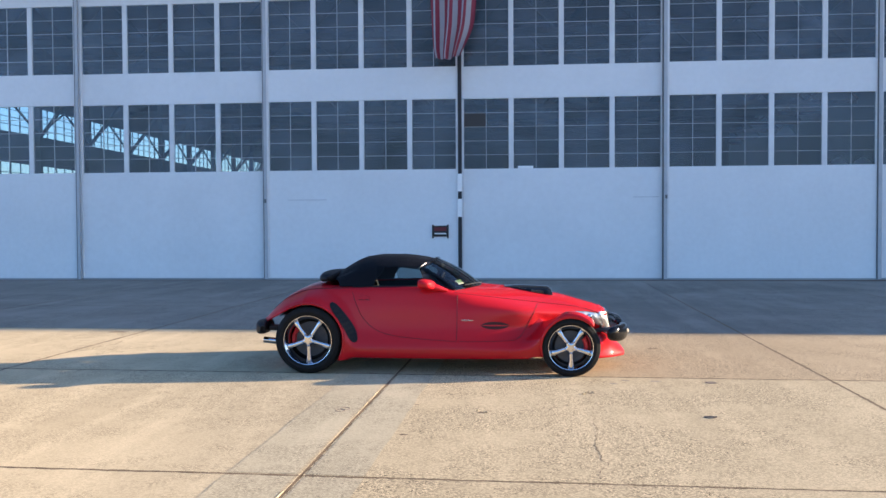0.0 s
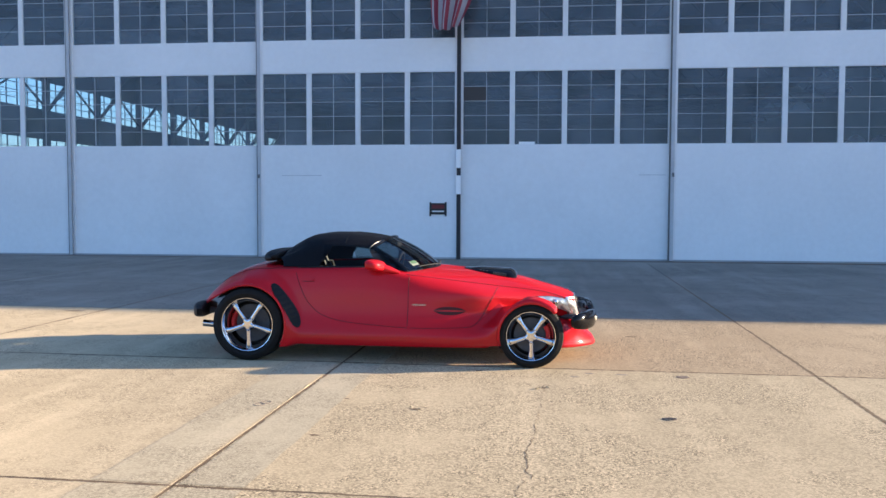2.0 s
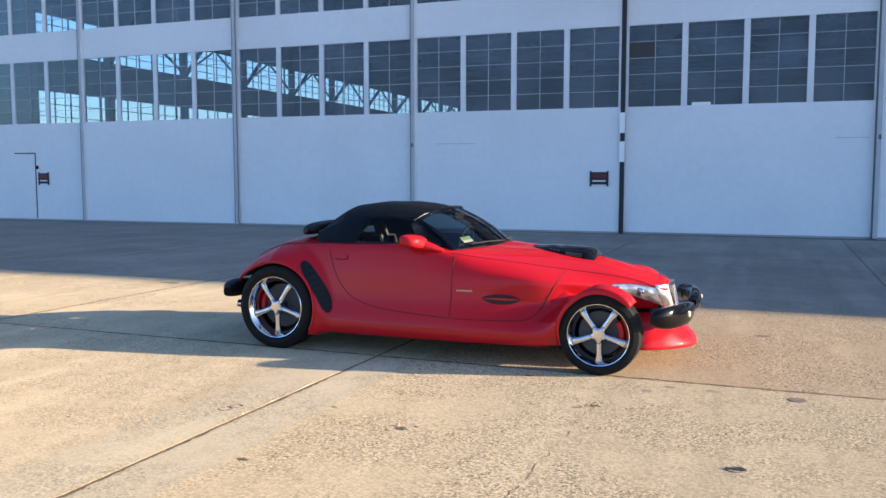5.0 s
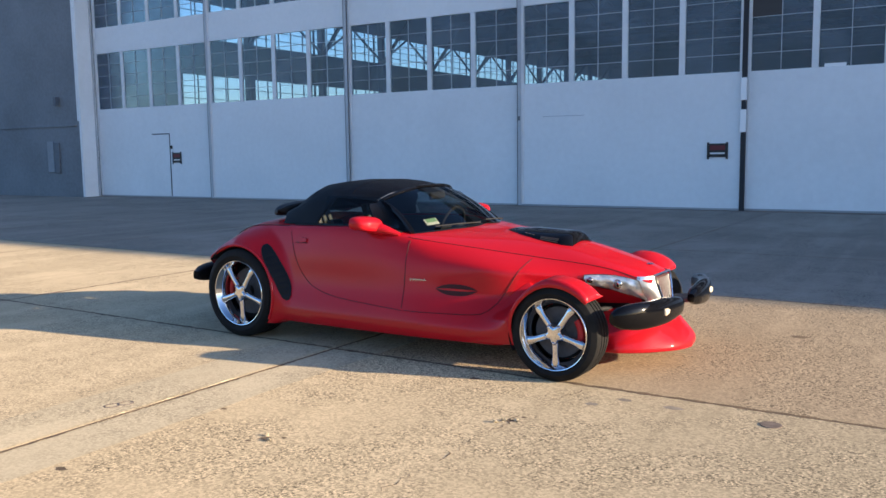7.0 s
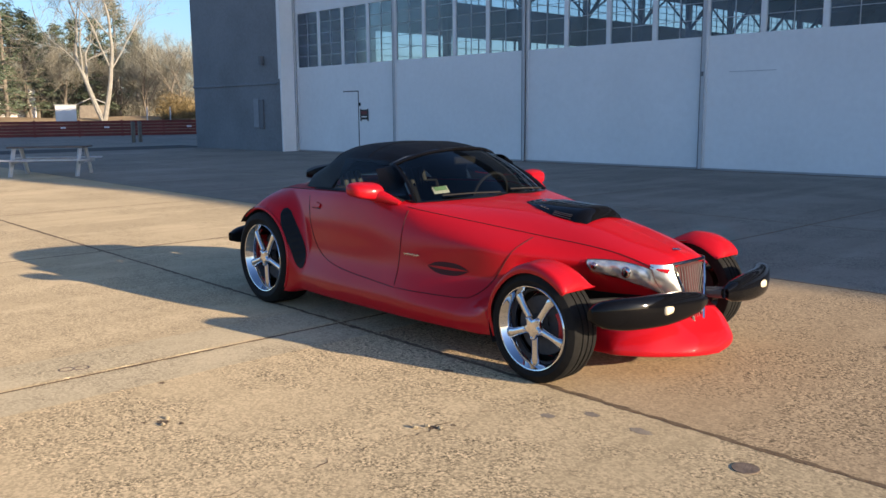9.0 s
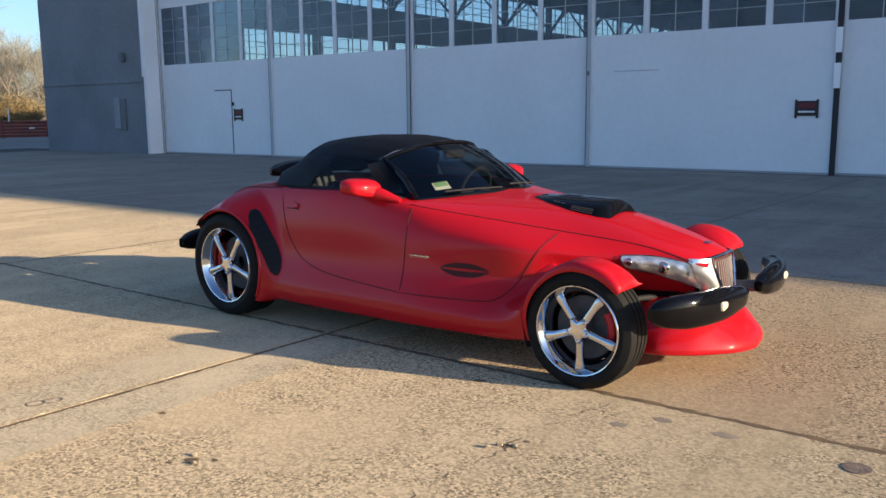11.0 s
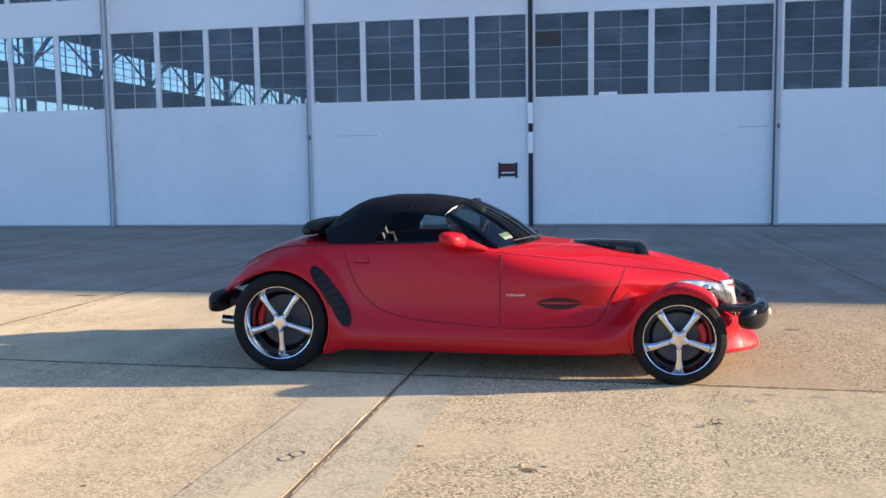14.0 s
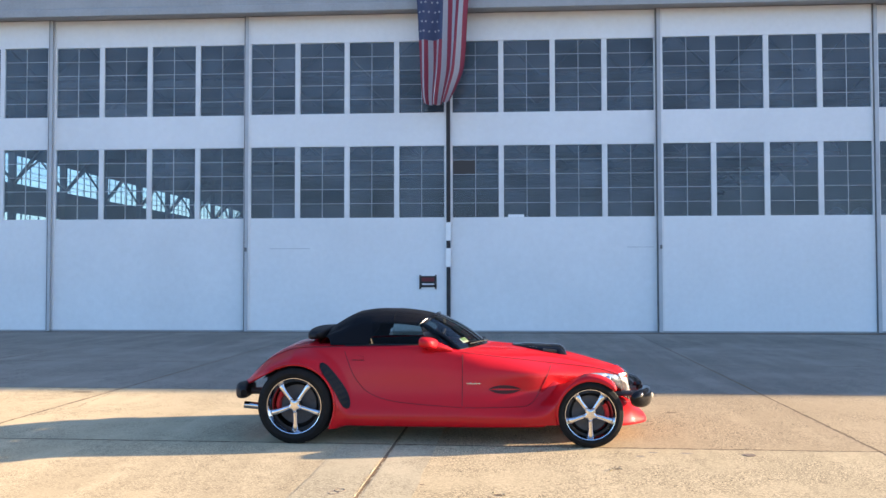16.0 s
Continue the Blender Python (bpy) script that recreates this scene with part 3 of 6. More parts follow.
# ---- signs and small things on the doors ----
def notice(x, z, w, h, m_y):
    s = tagged(thing("warning_sign", "small dark red and black warning sign fixed to the door", "sign", pose(x, m_y, z)), group="warning signs")
    bm = bmesh.new()
    box(bm, (0, -0.02, 0), (w, 0.0, h), 0.004)
    part("board", bm, SIGN_BLACK, s)
    for e in (-0.02, w - 0.03):
        bm = bmesh.new()
        box(bm, (e, -0.03, -0.05), (e + 0.05, 0.0, h + 0.03), 0.004)
        part("bracket", bm, SIGN_BLACK, s)
    bm = bmesh.new()
    box(bm, (w * 0.1, -0.026, h * 0.52), (w * 0.9, -0.021, h * 0.86), 0.001)
    part("letter_bar", bm, SIGN_RED, s, "red bar of lettering")
    bm = bmesh.new()
    box(bm, (w * 0.12, -0.026, h * 0.22), (w * 0.88, -0.021, h * 0.34), 0.001)
    part("letter_bar", bm, SIGN_WHITE, s, "white bar of lettering")
    return s


notice(-2.2, 1.31, 0.46, 0.33, WALL_Y - 0.003)
notice(-21.35, 1.28, 0.42, 0.36, WALL_Y + 0.065)
door = thing("personnel_door", "white flush steel door cut into the hangar door", "door", pose(-22.42, WALL_Y + 0.07, 0))
bm = bmesh.new()
box(bm, (0.03, -0.012, 0.1), (0.9, -0.001, 2.3), 0.004)
part("door_blade", bm, DOOR_PAINT, door)
bm = bmesh.new()
box(bm, (0.0, -0.008, 2.31), (0.94, -0.001, 2.345))
box(bm, (0.91, -0.008, 0.08), (0.945, -0.001, 2.309))
part("door_gap", bm, JOINT_DARK, door)
bm = bmesh.new()
box(bm, (0.98, -0.05, 1.78), (1.06, -0.002, 1.9), 0.01)
part("door_handle", bm, BLACK_PLASTIC, door)
for x0, x1, z, yy in ((-6.63, -5.44, 2.445, 0.0), (3.75, 4.5, 2.46, 0.07)):
    bm = bmesh.new()
    box(bm, (x0, WALL_Y + yy - 0.012, z - 0.007), (x1, WALL_Y + yy + 0.003, z + 0.007), 0.002)
    tagged(part("pull_bar", bm, COVER_GREY), "thin grey metal bar across the hangar door", "bar", "door bars")
for x, z in ((-7.33, 2.42), (4.69, 2.46)):
    bm = bmesh.new()
    box(bm, (x - 0.035, WALL_Y - 0.06, z - 0.06), (x + 0.035, WALL_Y - 0.032, z + 0.06), 0.008)
    tagged(part("door_latch", bm, SEAL_GREY), "small grey metal latch on the door joint", "latch", "door latches")


# ---- flag ----
def flag():
    f = thing("flag", "striped flag hung upright over the middle hangar doors", "flag", pose(-1.42, 24.3, 0))
    top, tip = 11.6, 6.45

    def cloth(a, b):                     # a: across, b: down
        z = top + (tip - top) * b
        lo = knots(b, [(0, -0.95), (0.5, -0.79), (0.8, -0.74), (0.95, -0.68), (1, -0.62)])
        hi = knots(b, [(0, 0.8), (0.5, 0.62), (0.78, 0.50), (0.93, 0.27), (1, 0.12)])
        g = smooth01((b - 0.3) / 0.6)
        s = a + (0.012 + 0.02 * g) * math.sin(a * 19 + 2 * b)
        x = lo + (hi - lo) * s
        y = (0.03 + 0.06 * g) * math.sin(a * 19 + 3 * b) + 0.04 * math.sin(a * 7 + b * 9)
        curl = smooth01((b - 0.8) / 0.2)
        return Vector((x, y, z + curl * (0.16 * max(0, 0.3 - a) + 0.30 * max(0, a - 0.55))))
    n = 13
    for i in range(n):
        bm = bmesh.new()
        a0, a1 = i / n, (i + 1) / n
        canton = i < 7
        b0 = 0.64 if canton else 0.0
        slab_solid(bm, lambda p, q: cloth(a0 + (a1 - a0) * p, b0 + (1 - b0) * q), 4, 40, (0, 0.004, 0))
        part("stripe", bm, FLAG_RED if i % 2 == 0 else FLAG_WHITE, f)
    bm = bmesh.new()
    slab_solid(bm, lambda p, q: cloth(p * 7 / 13, q * 0.64), 28, 30, (0, 0.004, 0))
    field = part("canton", bm, FLAG_BLUE, f, "dark blue field")
    for r in range(11):
        for c in range(9):
            if (r + c) % 2:
                continue
            bm = bmesh.new()
            p = cloth((c + 0.9) / 10.6 * 7 / 13, 0.04 + (r + 0.5) / 11.4 * 0.6)
            ring = []
            for k in range(10):
                rr = 0.042 if k % 2 == 0 else 0.018
                ring.append(bm.verts.new(p + Vector((rr * math.sin(k * math.pi / 5), -0.012, rr * math.cos(k * math.pi / 5)))))
            bm.faces.new(ring)
            part("star", bm, FLAG_WHITE, field, "white star")
    bm = bmesh.new()
    tube(bm, [(-1.0, 0, 11.62), (1.0, 0, 11.62)], 0.03, 10)
    part("flag_rod", bm, STEEL, f)
    bm = bmesh.new()
    tube(bm, [(0, 0.02, 11.62), (0, 0.5, 11.7)], 0.025, 8)
    part("bracket", bm, STEEL, f)
    return f


flag()


# ---- the car: rear axle at u = 0, nose along +u, half widths v ----
CAR = pose(-1.988, 9.865, 0, 0, 0, -1.45)
FA, RR, FR = 2.88, 0.372, 0.317          # front axle, rear and front tyre radius
car = thing("roadster", "red open-wheeled hot rod roadster with black soft top and chrome wheels", "car", CAR)

Z_TOP = [(-0.60, 0.62), (-0.5, 0.74), (-0.3, 0.885), (-0.1, 0.965), (0.15, 0.995), (0.5, 0.985), (1.2, 0.97), (1.75, 0.955), (1.95, 0.94), (2.25, 0.915), (2.7, 0.845), (3.0, 0.765), (3.22, 0.70), (3.3, 0.655), (3.33, 0.60)]
Z_BELT = [(-0.60, 0.555), (-0.5, 0.67), (-0.3, 0.825), (0.0, 0.92), (0.45, 0.935), (1.25, 0.955), (1.6, 0.895), (2.1, 0.825), (2.53, 0.765), (3.0, 0.70), (3.33, 0.59)]
W_BELT = [(-0.60, 0.40), (-0.5, 0.52), (-0.3, 0.62), (0.0, 0.665), (0.45, 0.72), (1.0, 0.765), (1.6, 0.74), (1.9, 0.66), (2.3, 0.53), (2.6, 0.435), (3.0, 0.325), (3.25, 0.25), (3.33, 0.20)]
W_UP = [(-0.60, 0.46), (-0.5, 0.61), (-0.3, 0.70), (0.0, 0.74), (0.45, 0.79), (1.0, 0.825), (1.6, 0.815), (2.1, 0.76), (2.3, 0.72), (2.45, 0.665), (2.6, 0.585), (2.75, 0.50), (2.9, 0.42), (3.05, 0.34), (3.25, 0.25), (3.33, 0.20)]
W_MID = [(-0.60, 0.48), (-0.5, 0.63), (-0.3, 0.72), (0.0, 0.77), (0.45, 0.83), (1.0, 0.86), (1.6, 0.855), (2.0, 0.80), (2.3, 0.73), (2.48, 0.665), (2.58, 0.56), (2.66, 0.45), (2.78, 0.35), (3.0, 0.29), (3.33, 0.16)]
W_SILL = [(-0.60, 0.44), (0.0, 0.72), (0.45, 0.90), (1.0, 0.925), (1.7, 0.92), (2.2, 0.885), (2.42, 0.865), (2.5, 0.79), (2.57, 0.58), (2.68, 0.34), (3.0, 0.24), (3.33, 0.10)]
LOW = [(2.45, 0.0), (2.75, 1.0)]


def faired(pairs, spread=0.055):
    """The same curve as an even table, its corners faired."""
    xs = np.arange(-0.7, 3.4, 0.01)
    ys = np.array([knots(x, pairs) for x in xs])
    k = np.exp(-0.5 * (np.arange(-18, 19) * 0.01 / spread) ** 2)
    pad = np.concatenate([ys[0] + (np.arange(-18, 0)) * (ys[1] - ys[0]), ys, ys[-1] + np.arange(1, 19) * (ys[-1] - ys[-2])])
    out = np.convolve(pad, k / k.sum(), mode="valid")
    end = np.clip((xs - 3.1) / 0.15, 0, 1)          # keep the nose as drawn
    return [float(v) for v in out * (1 - end) + ys * end]


CURVES = {k: faired(p) for k, p in (("zt", Z_TOP), ("zb", Z_BELT), ("wb", W_BELT), ("wu", W_UP))}
CURVES.update({k: faired(p, 0.03) for k, p in (("wm", W_MID), ("ws", W_SILL))})


def curve(k, u):
    t = min(max((u + 0.7) / 0.01, 0), len(CURVES[k]) - 1.001)
    i = int(t)
    return CURVES[k][i] * (1 - t + i) + CURVES[k][i + 1] * (t - i)


def body_point(u, s, side=-1):
    """The red skin: s runs from the crown of the bonnet over the shoulder to the sill."""
    zt, zb = curve("zt", u), curve("zb", u)
    wb, wu, wm, ws = curve("wb", u), curve("wu", u), curve("wm", u), curve("ws", u)
    n = knots(u, LOW)
    tail = smooth01((-u - 0.2) / 0.35)
    zm = 0.50 - 0.03 * n + tail * 0.02
    zl = 0.27 + 0.12 * n + tail * 0.2
    zs = 0.185 + 0.16 * n + tail * 0.2
    v = knots(s, [(0, 0), (0.2, wb * 0.55), (0.4, wb), (0.55, wu), (0.72, wm), (0.86, ws), (0.94, ws - 0.02), (1, max(0.05, ws - 0.25))])
    z = knots(s, [(0, zt), (0.2, zt - (zt - zb) * 0.3), (0.4, zb), (0.55, (zb * 0.62 + zm * 0.38)), (0.72, zm), (0.86, zl), (0.94, zs), (1, zs - 0.03)])
    if s > 0.3:
        r = math.hypot(u, z - RR)
        if u < 0:                           # the wing trails away behind the wheel
            r = max(math.hypot(u * 0.45, z - RR), z - RR - 0.45 * u - 0.02) if z > RR else r
        k = smooth01((0.565 - r) / 0.11) * smooth01((s - 0.3) / 0.14) * (1 - 0.8 * smooth01((-u - 0.26) / 0.33))
        v += (max(v, 0.95 - 0.10 * smooth01((r - 0.36) / 0.14) * (0.3 + 0.7 * smooth01((z - 0.25) / 0.4))) - v) * k
    return Vector((u, side * v, z))


def side_point(u, z, side=-1, off=0.0):
    """The skin's flank at length u and height z, pushed out by off."""
    lo, hi = 0.36, 0.97
    for _ in range(28):
        mid = (lo + hi) / 2
        if body_point(u, mid, side).z > z:
            lo = mid
        else:
            hi = mid
    p = body_point(u, lo, side)
    a, b = body_point(u + 0.01, lo, side), body_point(u, min(1, lo + 0.01), side)
    nrm = (a - p).cross(b - p)
    if nrm.length > 0:
        nrm.normalize()
    if nrm.y * side < 0:
        nrm = -nrm
    return p + nrm * off


DOOR_FOOT = [(0.44, 0.97), (0.50, 0.82), (0.58, 0.65), (0.66, 0.555), (0.75, 0.49), (0.88, 0.445), (1.05, 0.415), (1.65, 0.37)]
NU, NS = 200, 72
U0, U1 = -0.60, 3.33


def tail_edge(u):
    """The lower edge of the rear wing behind the wheel."""
    return 0.745 + 0.50 * (u + 0.17)


def region(u, s, z):
    v = abs(body_point(u, s).y)
    if s < 0.4 and 0.16 < u < 1.845 - 0.25 * (v / 0.665) ** 2 and v < 0.66 and (u > 0.42 or v < 0.58):
        return None
    if s > 0.4 and math.hypot(u, z - RR) < 0.405:
        return None
    if s > 0.4 and u < -0.17 and z < tail_edge(u):
        return None
    if s > 0.4 and 0.44 < u < 1.65 and z > knots(u, DOOR_FOOT):
        return "door"
    if (s > 0.42 and u > 3.235) or u > 3.305:
        return None
    if s > 0.5 and u > 2.70 and z < 0.44:
        return "nose_lower"
    if s < 0.4 and u > 1.6:
        return "bonnet"
    if s < 0.36 and u <= 0.42:
        return "boot_lid"
    return "body_shell"


def shell():
    bms = {k: bmesh.new() for k in ("body_shell", "bonnet", "boot_lid", "nose_lower", "door_right", "door_left")}
    made = {k: {} for k in bms}
    for side in (-1, 1):
        P = {}
        for i in range(NU + 1):
            for j in range(NS + 1):
                u = U0 + (U1 - U0) * i / NU
                p = body_point(u, j / NS, side)
                r = math.hypot(p.x, p.z - RR)
                if j / NS > 0.4 and 0.391 < r < 0.419:      # clean wheel opening
                    p = Vector((p.x * 0.405 / r, p.y, RR + (p.z - RR) * 0.405 / r))
                elif j / NS > 0.4 and p.x < -0.17 and abs(p.z - tail_edge(p.x)) < 0.016:
                    p = Vector((p.x, p.y, tail_edge(p.x)))
                P[i, j] = p
        for i in range(NU):
            for j in range(NS):
                c = (P[i, j] + P[i + 1, j + 1]) / 2
                k = region(U0 + (U1 - U0) * (i + 0.5) / NU, (j + 0.5) / NS, c.z)
                if k is None:
                    continue
                if k == "door":
                    k = "door_right" if side < 0 else "door_left"
                ids = []
                for a in ((i, j), (i + 1, j), (i + 1, j + 1), (i, j + 1)):
                    key = (a, 0 if a[1] == 0 else side)
                    if key not in made[k]:
                        made[k][key] = bms[k].verts.new(P[a])
                    ids.append(made[k][key])
                bms[k].faces.new(ids)
    out = {}
    for k, b in bms.items():
        name = "door" if k.startswith("door") else k
        out[k] = part(name, b, BLACK_PLASTIC if k == "nose_lower" else RED, car, "black lower nose" if k == "nose_lower" else "")
    return out


SHELL = shell()


def seam(pts, parent, r=0.0026, name="panel_gap"):
    bm = bmesh.new()
    tube(bm, pts, r, 6)
    return part(name, bm, SEAM, parent)


def traced(points, side, step=0.02):
    """Points on the flank along a line of (u, z) corners."""
    out = []
    for (a, b), (c, d) in zip(points, points[1:]):
        n = max(1, int(math.hypot(c - a, d - b) / step))
        out += [side_point(a + (c - a) * i / n, b + (d - b) * i / n, side, 0.001) for i in range(n)]
    return out


for side in (-1, 1):
    d = SHELL["door_right" if side < 0 else "door_left"]
    seam([side_point(0.44 + 1.21 * k / 40, knots(0.44 + 1.21 * k / 40, DOOR_FOOT) - 0.002, side, 0.001) for k in range(41)], d)
    seam([side_point(1.65, 0.385 + (0.87 - 0.385) * k / 14, side, 0.001) for k in range(15)], d)
    # bonnet edge, wing panel edge, boot edge
    seam([body_point(1.62 + 1.62 * k / 40, 0.4, side) + Vector((0, side * 0.001, 0.001)) for k in range(41)], SHELL["bonnet"], 0.0026)
    seam(traced(((2.525, 0.752), (2.50, 0.70), (2.465, 0.63), (2.42, 0.54), (2.37, 0.455), (2.33, 0.41), (2.28, 0.382), (2.2, 0.374), (2.0, 0.37), (1.8, 0.368), (1.66, 0.37)), side), SHELL["body_shell"])
    seam([body_point(-0.5 + 0.92 * k / 30, 0.395, side) + Vector((0, side * 0.001, 0.001)) for k in range(31)], SHELL["boot_lid"], 0.004)
    # stone guard on the rear wing
    bm = bmesh.new()

    def guard(a, b, side=side):
        u = knots(a, [(0, 0.25), (0.3, 0.355), (0.65, 0.46), (1, 0.53)])
        z = 0.785 - 0.435 * a
        wid = knots(a, [(0, 0.012), (0.08, 0.032), (0.3, 0.042), (0.75, 0.047), (0.93, 0.036), (1, 0.012)])
        rib = 0.004 * abs(math.sin(9 * math.pi * a))
        return side_point(u + (2 * b - 1) * wid, z + 0.35 * (2 * b - 1) * wid, side, 0.004 + rib * (1 - (2 * b - 1) ** 2))
    grid(bm, 72, 8, guard)
    part("stone_guard", bm, BLACK_PLASTIC, car, "black ribbed stone guard")
    # lip round the rear wheel opening
    bm = bmesh.new()
    pts = []
    for k in range(41):
        th = radians(-27 + 141 * k / 40)
        pts.append(side_point(0.405 * math.cos(th), RR + 0.405 * math.sin(th), side, -0.003))
    for k in range(1, 17):
        u = -0.172 - 0.426 * k / 16
        pts.append(side_point(u, tail_edge(u) + 0.004 * max(0, 3 - k) / 3, side, -0.003))
    tube(bm, pts, 0.012, 8)
    part("wing_lip", bm, RED, car)
    # dark inside of the rear wheel arch
    bm = bmesh.new()
    grid(bm, 28, 1, lambda a, b: Vector((0.41 * math.cos(radians(-25 + 165 * a)), side * (0.5 + 0.43 * b), RR + 0.41 * math.sin(radians(-25 + 165 * a)))))
    part("wheel_arch", bm, INTERIOR, car)
    # vent and script on the flank
    for k in (0, 1):
        bm = bmesh.new()

        def slot(a, b, side=side, k=k):
            u = 1.905 + 0.315 * a
            h = (0.023 + 0.002 * k) * (1 - abs(2 * a - 1) ** 2.6) + 0.001
            zz = 0.538 - 0.006 * a + (h if k == 0 else -h)
            return side_point(u, zz + (2 * b - 1) * h * 0.66, side, 0.003)
        grid(bm, 20, 4, slot)
        part("side_vent", bm, SEAM, car, "black slot of the side vent")
    bm = bmesh.new()
    for k in range(6):
        u = 1.70 + 0.021 * k
        a, b = side_point(u, 0.584, side, 0.004), side_point(u + 0.012, 0.60 + 0.004 * (k % 2), side, 0.004)
        tube(bm, [a, b], 0.0035, 6)
    tube(bm, [side_point(1.69, 0.598, side, 0.004), side_point(1.83, 0.593, side, 0.004)], 0.003, 6)
    part("badge", bm, CHROME, car, "small chrome badge")
    bm = bmesh.new()
    slab_solid(bm, lambda a, b: side_point(0.55 + 0.12 * a, 0.835 + 0.022 * (2 * b - 1) * (1 - 0.5 * abs(2 * a - 1)), side, 0.004), 10, 3, (0, side * 0.008, 0))
    part("door_handle", bm, RED, d, "red flush door handle")
    seam([side_point(0.55 + 0.12 * k / 8, 0.812, side, 0.002) for k in range(9)], d, 0.004, "handle_recess")

# belly and cockpit tub
bm = bmesh.new()
box(bm, (-0.4, -0.62, 0.16), (2.5, 0.62, 0.22), 0.01)
part("underbody", bm, INTERIOR, car)
bm = bmesh.new()
grid(bm, 10, 12, lambda a, b: Vector((0.2 + 1.28 * a, (2 * b - 1) * 0.68, 0.35 + (knots(0.2 + 1.28 * a, Z_BELT) - 0.358) * abs(2 * b - 1) ** 6)))
part("cabin_floor", bm, INTERIOR, car)
bm = bmesh.new()
box(bm, (-0.45, -0.30, 0.28), (0.3, 0.30, 0.7), 0.04)
part("rear_bulkhead", bm, INTERIOR, car)


# ---- wheels ----
def wheel(name, R, rim, width, m, turn):
    """Outer face towards -y; the hub stands at the origin."""
    w = part(name, lathe(bmesh.new(), [(rim, -width * 0.42), (rim + 0.012, -width * 0.47), (rim + (R - rim) * 0.45, -width * 0.52), (R - 0.03, -width * 0.49), (R - 0.008, -width * 0.44), (R, -width * 0.36),
             (R, -width * 0.2), (R - 0.006, -width * 0.19), (R - 0.006, -width * 0.15), (R, -width * 0.14), (R, width * 0.0), (R - 0.006, 0.004), (R - 0.006, width * 0.06), (R, width * 0.07), (R, width * 0.2), (R - 0.006, width * 0.21), (R - 0.006, width * 0.25), (R, width * 0.26), (R, width * 0.36), (R - 0.01, width * 0.45), (R - 0.04, width * 0.5), (rim, width * 0.45)], 72), RUBBER, car, "black rubber tyre", m)
    f = -width * 0.40
    bm = lathe(bmesh.new(), [(rim + 0.004, f - 0.010), (rim + 0.009, f - 0.016), (rim + 0.004, f - 0.022), (rim - 0.002, f - 0.020), (rim - 0.006, f - 0.012), (rim - 0.020, f + 0.008), (rim - 0.034, f + 0.036), (rim - 0.040, f + 0.056), (rim - 0.043, f + 0.085), (rim - 0.045, width * 0.4), (rim + 0.004, width * 0.44)], 72)
    part("rim", bm, CHROME, w, "polished chrome rim")
    bm = bmesh.new()

    def star(a, b):
        ph = 2 * math.pi * b
        lobe = 0.5 + 0.5 * math.cos(5 * (ph + math.pi / 2))
        rr = knots(a, [(0, 0), (0.35, 0.045), (0.5, 0.060), (0.7, 0.069), (1, 0.073)]) * (0.74 + 0.36 * lobe * smooth01(a / 0.5))
        return Vector((rr * math.cos(ph), f + knots(a, [(0, -0.014), (0.35, -0.012), (0.5, -0.006), (0.7, 0.006), (1, 0.07)]), rr * math.sin(ph)))
    grid(bm, 12, 60, star)
    bmesh.ops.remove_doubles(bm, verts=bm.verts, dist=0.0003)
    hub = part("hub_cap", bm, CHROME, w, "chrome star hub")
    for k in range(5):
        th = math.radians(-90 + 72 * k)
        bm = bmesh.new()
        ball(bm, (0.058 * math.cos(th), f - 0.004, 0.058 * math.sin(th)), (0.012, 0.012, 0.012), 12, 8)
        part("lug_nut", bm, CHROME, hub, "chrome wheel nut")
    for k in range(5):
        th = math.radians(-90 + 72 * k)
        bm = bmesh.new()
        L = rim - 0.014

        def spoke(a, b, th=th):
            r = 0.03 + (L - 0.03) * a
            wd = (0.026 - 0.003 * math.sin(math.pi * min(1, 1.15 * a)) + 0.005 * smooth01((a - 0.6) / 0.3)) * math.sqrt(max(0.0, 1 - max(0, (a - 0.86) / 0.14) ** 2))
            ph = 2 * math.pi * b
            t = wd * math.copysign(abs(math.cos(ph)) ** 0.75, math.cos(ph))
            y = f + 0.014 + 0.012 * a + (0.024 if math.sin(ph) > 0 else 0.016) * math.sqrt(max(0.0, 1 - max(0, (a - 0.86) / 0.14) ** 2)) * math.sin(ph) * -1 + 0.012 * (1 - a)
            tw = th + 0.10 * a * (1 - a)
            return Vector((r * math.cos(tw) - t * math.sin(tw), y, r * math.sin(tw) + t * math.cos(tw)))
        grid(bm, 14, 16, spoke)
        bmesh.ops.remove_doubles(bm, verts=bm.verts, dist=0.0005)
        part("spoke", bm, CHROME, w, "polished chrome spoke")
    bm = lathe(bmesh.new(), [(0.05, 0.0), (rim * 0.72, 0.0), (rim * 0.72, 0.022), (0.05, 0.022)], 40)
    part("brake_disc", bm, STEEL_DARK, w, "steel brake disc")
    bm = bmesh.new()
    grid(bm, 10, 8, lambda a, b: Vector(((rim * 0.70 + 0.026 * math.cos(2 * math.pi * b)) * math.cos(radians(turn + 60 * a)), 0.0 + 0.05 * math.sin(2 * math.pi * b), (rim * 0.70 + 0.026 * math.cos(2 * math.pi * b)) * math.sin(radians(turn + 60 * a)))))
    part("brake_caliper", bm, CALIPER, w, "red brake caliper")
    bm = lathe(bmesh.new(), [(0.0, width * 0.3), (rim - 0.045, width * 0.3)], 30)
    part("dust_shield", bm, INTERIOR, w)
    return w


wheel("rear_wheel", RR, 0.268, 0.29, pose(0, -0.79, RR), 140)
wheel("rear_wheel", RR, 0.268, 0.29, pose(0, 0.79, RR, 0, 0, 180), 140)
wheel("front_wheel", FR, 0.237, 0.215, pose(FA, -0.80, FR), -25)
